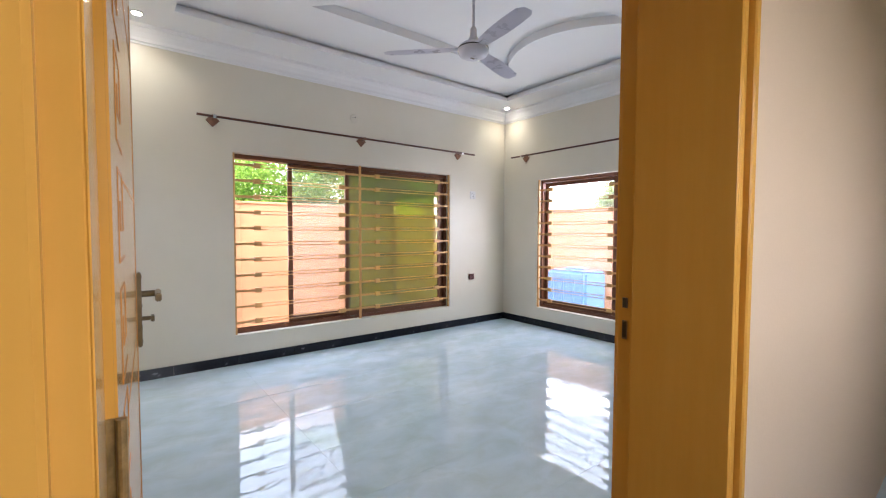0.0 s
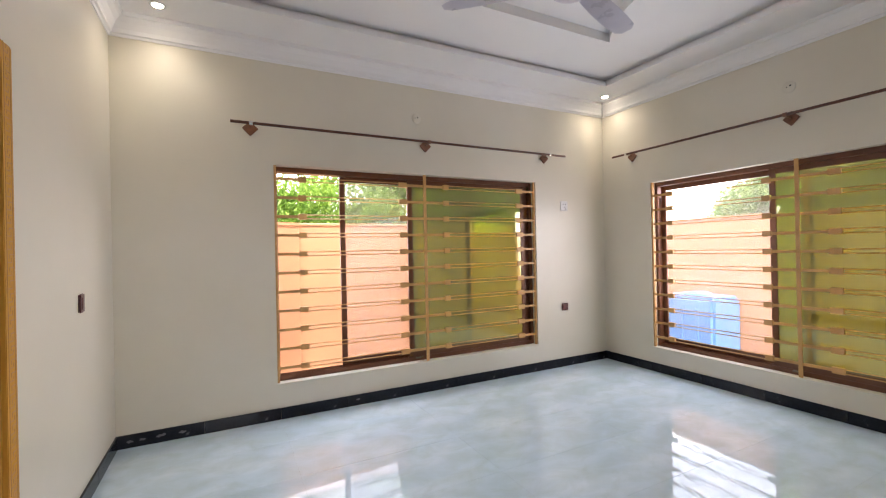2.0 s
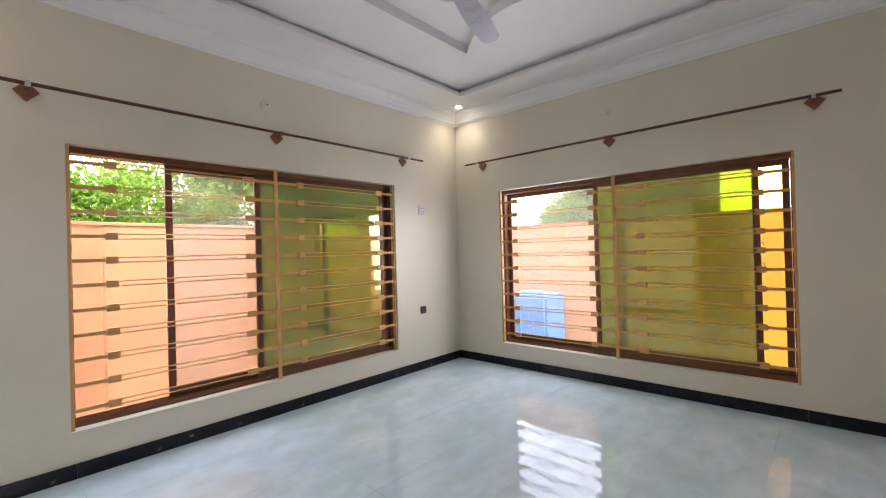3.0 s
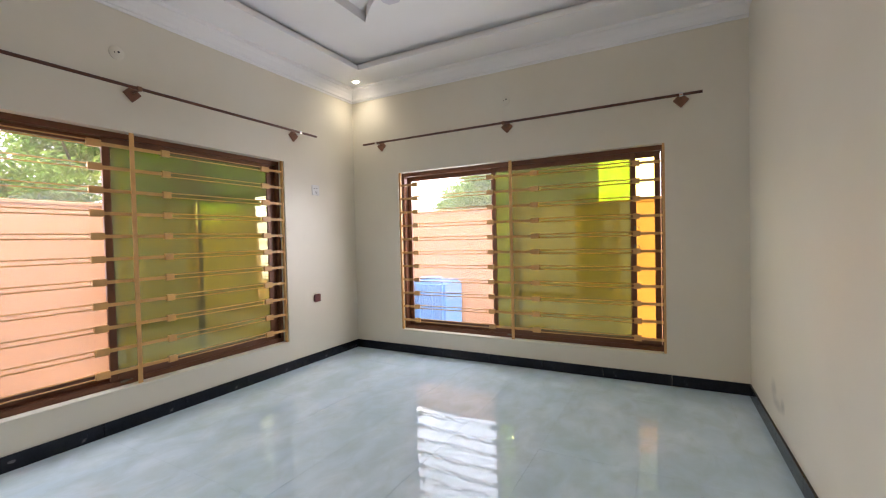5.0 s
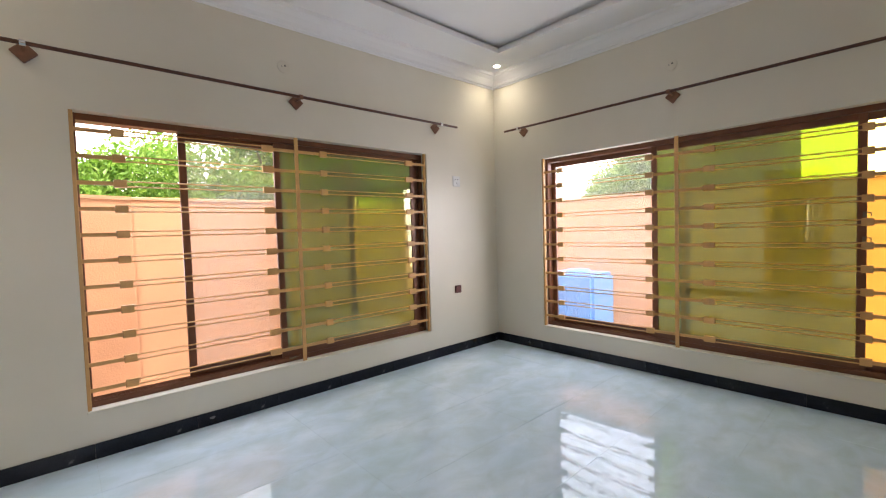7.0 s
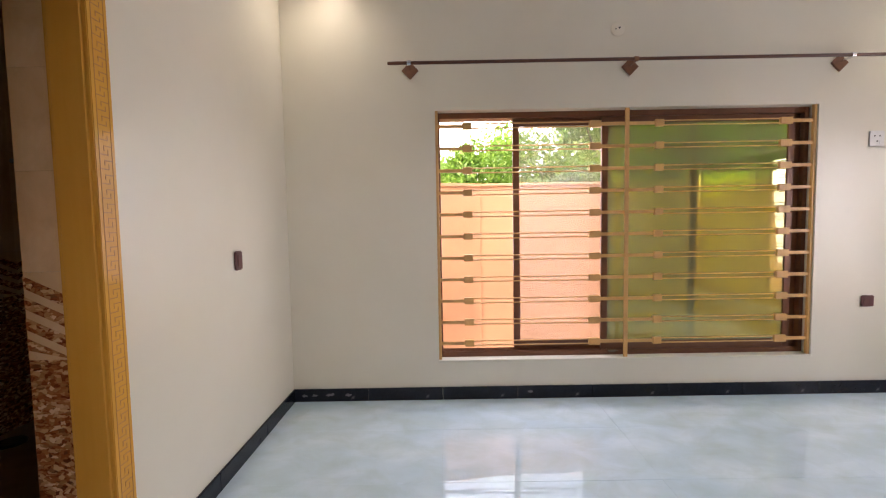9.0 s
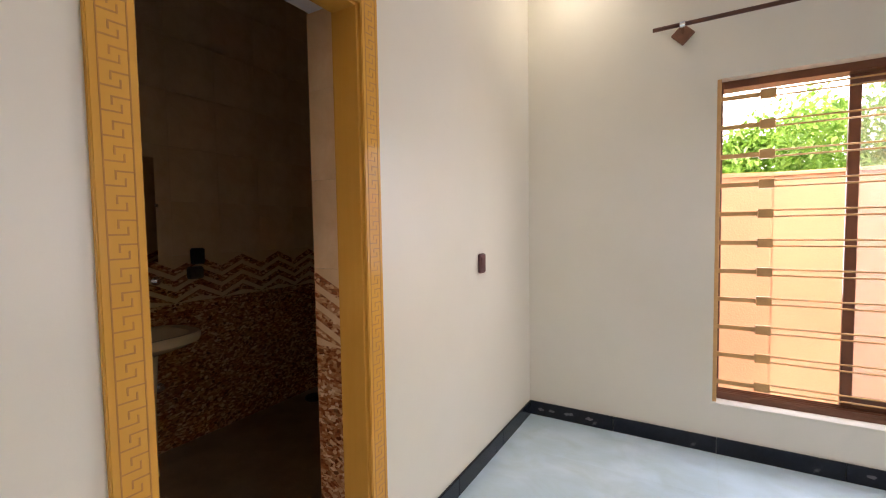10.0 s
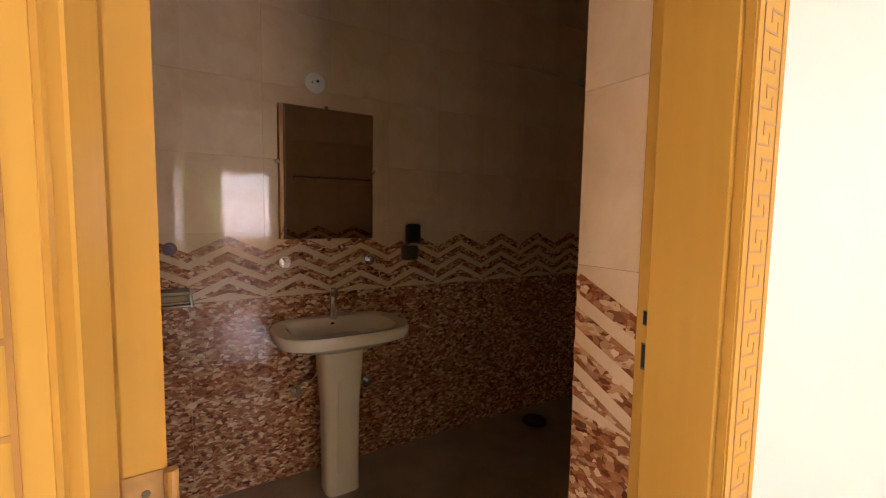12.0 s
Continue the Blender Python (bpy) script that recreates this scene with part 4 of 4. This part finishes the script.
def water_tank():
    t = empty("water_tank", (7.6, 4.95, -0.4), "blue plastic water tank in the yard", "water tank")
    bm = bmesh.new()
    box(bm, -0.36, 0.36, -0.46, 0.46, 0.04, 1.07)
    part("body", bevelled(bm, 0.05, 4), BLUE, t, smooth=True)
    for y in (-0.2, 0.05, 0.3):
        boxes("rib", BLUE, t, [(-0.372, -0.355, y - 0.025, y + 0.025, 0.12, 0.90)], 0.006)
    bm = bmesh.new()
    lathe(bm, [(0.2, 1.06), (0.2, 1.10), (0.17, 1.12)])
    part("lid", bm, BLUE, t, smooth=True)
    boxes("skid", PLASTER, t, [(-0.3, 0.3, -0.4, -0.3, 0, 0.041), (-0.3, 0.3, 0.3, 0.4, 0, 0.041)])
    return t


water_tank()


def drain():
    g = empty("yard_drain", (7.75, 3.8, -0.4), "dark steel drain channel at the wall's foot", "drain")
    boxes("frame", STEEL, g, [(-0.14, -0.12, -1.0, 1.0, 0, 0.03), (0.12, 0.14, -1.0, 1.0, 0, 0.03)])
    for k in range(25):
        boxes("slat", BLACK, g, [(-0.119, 0.119, -0.98 + k * 0.08, -0.93 + k * 0.08, 0, 0.022)])
    return g


drain()


def tree(x, y, height, spread, seed, count=9000):
    rng = random.Random(seed)
    t = empty("tree", (x, y, -0.45), "leafy green tree behind the boundary wall", "tree", "trees behind the wall")
    bm = bmesh.new()
    rod(bm, (0, 0, 0), (0.05, 0.03, height * 0.45), 0.13, 0.09, 10)
    for k in range(7):
        a, up = 2 * math.pi * k / 7 + rng.uniform(-0.3, 0.3), rng.uniform(0.55, 0.9)
        tip = (spread * 0.6 * math.cos(a), spread * 0.6 * math.sin(a), height * up)
        rod(bm, (0.05, 0.03, height * rng.uniform(0.25, 0.44)), tip, 0.06, 0.015, 7)
    part("trunk", bm, BARK, t)
    clumps = []
    for k in range(64):
        a, r = rng.uniform(0, 2 * math.pi), spread * math.sqrt(rng.random())
        z = height * (0.42 + 0.55 * rng.random() * (1 - 0.45 * (r / spread) ** 2))
        clumps.append((r * math.cos(a), r * math.sin(a), z, rng.uniform(0.28, 0.55)))
    verts, faces = [], []
    for k in range(count):
        cx, cy, cz, cr = clumps[rng.randrange(len(clumps))]
        v = Vector((rng.gauss(0, 1), rng.gauss(0, 1), rng.gauss(0, 0.8)))
        v = v.normalized() * cr * rng.random() ** 0.4
        p = Vector((cx, cy, cz)) + v
        q = Euler((rng.uniform(-1.2, 1.2), rng.uniform(-1.2, 1.2), rng.uniform(0, 6.3))).to_matrix()
        s = rng.uniform(0.03, 0.065)
        n = len(verts)
        for c in ((-s, 0, 0), (0, -s * 0.45, 0.01), (s, 0, 0), (0, s * 0.45, 0.01)):
            verts.append(tuple(p + q @ Vector(c)))
        faces.append((n, n + 1, n + 2, n + 3))
    data = bpy.data.meshes.new("crown")
    data.from_pydata(verts, [], faces)
    data.materials.append(LEAF)
    c = new("crown", data)
    c.parent = t
    return t


for k, (x, y, h, s) in enumerate(((-1.6, 9.2, 3.2, 1.5), (0.6, 9.6, 3.15, 1.5), (2.6, 9.2, 3.5, 1.6), (4.6, 9.4, 4.3, 1.6), (6.6, 9.2, 4.2, 1.5), (8.4, 10.4, 4.0, 1.6),
                                  (11.6, 5.6, 3.9, 1.2), (12.0, 4.2, 4.0, 1.2), (11.6, 1.5, 2.25, 1.3), (11.9, -0.6, 2.3, 1.5))):
    tree(x, y, h, s, 40 + k, 34000 if k < 8 else 12000)

# ---- tiles and skirting pieces, last ----
lay = random.Random(12)


def pieces(parent, name, mat, size, places, bevel=0.0015, lippage=0.0):
    """Alike pieces on one mesh; size and places are centres in world coordinates."""
    bm = bmesh.new()
    box(bm, -size[0] / 2, size[0] / 2, -size[1] / 2, size[1] / 2, -size[2] / 2, size[2] / 2)
    bevelled(bm, bevel)
    data = bpy.data.meshes.new(name)
    bm.to_mesh(data)
    bm.free()
    data.materials.append(mat)
    for p in places:
        o = new(name, data)
        o.location, o.parent = p, parent
        if lippage:
            o.rotation_euler = (radians(lay.uniform(-lippage, lippage)), radians(lay.uniform(-lippage, lippage) * 0.6), 0)


def room_floor():
    f = empty("floor", label="polished pale green porcelain floor tiles", kind="structure")
    tx, ty, gap = 1.2, 0.6, 0.0006
    cells = {}
    y = 2.44 - 8 * ty
    while y < YN:
        x = -1.2
        while x < XE:
            x0, x1, y0, y1 = max(x, 0.0), min(x + tx, XE), max(y, -1.7), min(y + ty, YN)
            if x1 - x0 > 0.02 and y1 - y0 > 0.02:
                cells.setdefault((round(x1 - x0, 4), round(y1 - y0, 4)), []).append(((x0 + x1) / 2, (y0 + y1) / 2, -0.006))
            x += tx
        y += ty
    for (w, h), places in cells.items():
        pieces(f, "tile", FLOOR, (w - gap, h - gap, 0.012), places, 0.00025, 0.08)
    return f


room_floor()


def skirting(name, start, end, inward):
    """Granite skirting along one wall, in lengths of 0.6 m."""
    s = empty(name, label="polished black granite skirting", kind="structure")
    a, b, n = Vector(start), Vector(end), Vector(inward)
    length, k = (b - a).length, 0
    along = (b - a).normalized()
    turn = math.atan2(along.y, along.x)
    done = 0.0
    while done < length - 0.01:
        w = min(0.6, length - done)
        bm = bmesh.new()
        box(bm, -w / 2 + 0.0008, w / 2 - 0.0008, -0.007, 0.007, 0.0, 0.102)
        o = part("skirting_piece", bevelled(bm, 0.002), BASE, s)
        c = a + along * (done + w / 2) + n * 0.007
        o.location, o.rotation_euler = (c.x, c.y, 0.0), (0, 0, turn)
        done += w
    return s


bn = skirting("baseboard_north", (0.0, YN, 0), (XE, YN, 0), (0, -1, 0))
skirting("baseboard_east", (XE, 0.47, 0), (XE, YN - 0.014, 0), (-1, 0, 0))
skirting("baseboard_south", (EX1 + 0.08, 0.388, 0), (XE - 0.014, 0.474, 0), (0, 1, 0))
skirting("baseboard_west_a", (0, 0.42, 0), (0, DY0 - 0.034, 0), (1, 0, 0))
skirting("baseboard_west_b", (0, DY1 + 0.034, 0), (0, YN - 0.014, 0), (1, 0, 0))


rng = random.Random(5)
for x in (0.09, 0.17, 0.28, 0.31, 0.44, 1.9):
    bm = bmesh.new()
    bmesh.ops.create_icosphere(bm, subdivisions=2, radius=1.0)
    for v in bm.verts:
        k = 1 + 0.9 * noise.noise(v.co * 1.7 + Vector((x * 9, 0, 0)))
        v.co = Vector((v.co.x * 0.020 * k, v.co.y * 0.0012, v.co.z * 0.010 * k))
    o = part("plaster_smear", bm, SMEAR, bn, "dried white plaster smear")
    o.location = (x, YN - 0.0145, rng.uniform(0.03, 0.06))


def tile_wall(name, label, to_world, u0, u1, origin, top):
    """Brown dado, chevron band and cream tiles above; to_world(u, z) gives the pose of a piece that faces local -y."""
    w = empty(name, label=label, kind="structure")
    tw = 0.338
    def put(kind, mat, ua, ub, za, zb, thick=0.008):
        bm = bmesh.new()
        box(bm, ua - (ua + ub) / 2 + 0.0003, ub - (ua + ub) / 2 - 0.0003, -thick, 0, za - (za + zb) / 2 + 0.0003, zb - (za + zb) / 2 - 0.0003)
        o = part(kind, bevelled(bm, 0.0004), mat, w)
        o.matrix_world = to_world((ua + ub) / 2, (za + zb) / 2)
    k0 = math.floor((u0 - origin) / tw)
    k = k0
    while origin + k * tw < u1 - 0.005:
        ua, ub = max(u0, origin + k * tw), min(u1, origin + (k + 1) * tw)
        if ub - ua > 0.01:
            for za, zb in ((BATHZ, 0.27), (0.27, 0.60), (0.60, 0.93)):
                put("tile", BROWN, ua, ub, za, zb)
            put("tile", CREAM, ua, ub, 0.93, 1.262)
            for za in (1.262, 1.632, 2.002, 2.372, 2.742, 3.112):
                if za < top:
                    put("tile", CREAM, ua, ub, za, min(za + 0.37, top))
            # four brown chevrons inlaid in each band tile, falling to both sides of its middle
            mid = origin + (k + 0.5) * tw
            for j in range(4):
                for side in (-1, 1):
                    ends = sorted((mid, mid + side * tw / 2))
                    ea, eb = max(ends[0], u0), min(ends[1], u1)
                    if eb - ea < 0.01:
                        continue
                    def zt(u):
                        return 1.247 - 0.078 * j - 0.08 * abs(u - mid) / (tw / 2)
                    bm = bmesh.new()
                    c = (ea + eb) / 2
                    pts = [(ea - c, max(zt(ea) - 0.045, 0.932)), (eb - c, max(zt(eb) - 0.045, 0.932)), (eb - c, max(zt(eb), 0.933)), (ea - c, max(zt(ea), 0.933))]
                    prism(bm, [(a, z - 1.1) for a, z in pts], "y", -0.0095, -0.004)
                    o = part("chevron", bm, BROWN, w)
                    o.matrix_world = to_world(c, 1.1)
        k += 1
    return w


tile_wall("bath_tiles_west", "cream and brown marble wall tiles with a chevron band", lambda u, z: Matrix.Translation((BX - 0.008, u, z)) @ pose(0, 0, 0, 0, 0, 90), 1.6, BN, 2.387 - 0.169, 3.482)
tile_wall("bath_tiles_reveal", "cream and brown marble tiles on the door reveal", lambda u, z: Matrix.Translation((u, 2.966, z)), -0.33, -0.163, -0.33 - 0.169, 2.32)
tile_wall("bath_tiles_east", "cream and brown marble wall tiles with a chevron band", lambda u, z: Matrix.Translation((-0.33, -u, z)) @ pose(0, 0, 0, 0, 0, -90), -BN, -2.975, -BN - 0.05, 3.482)
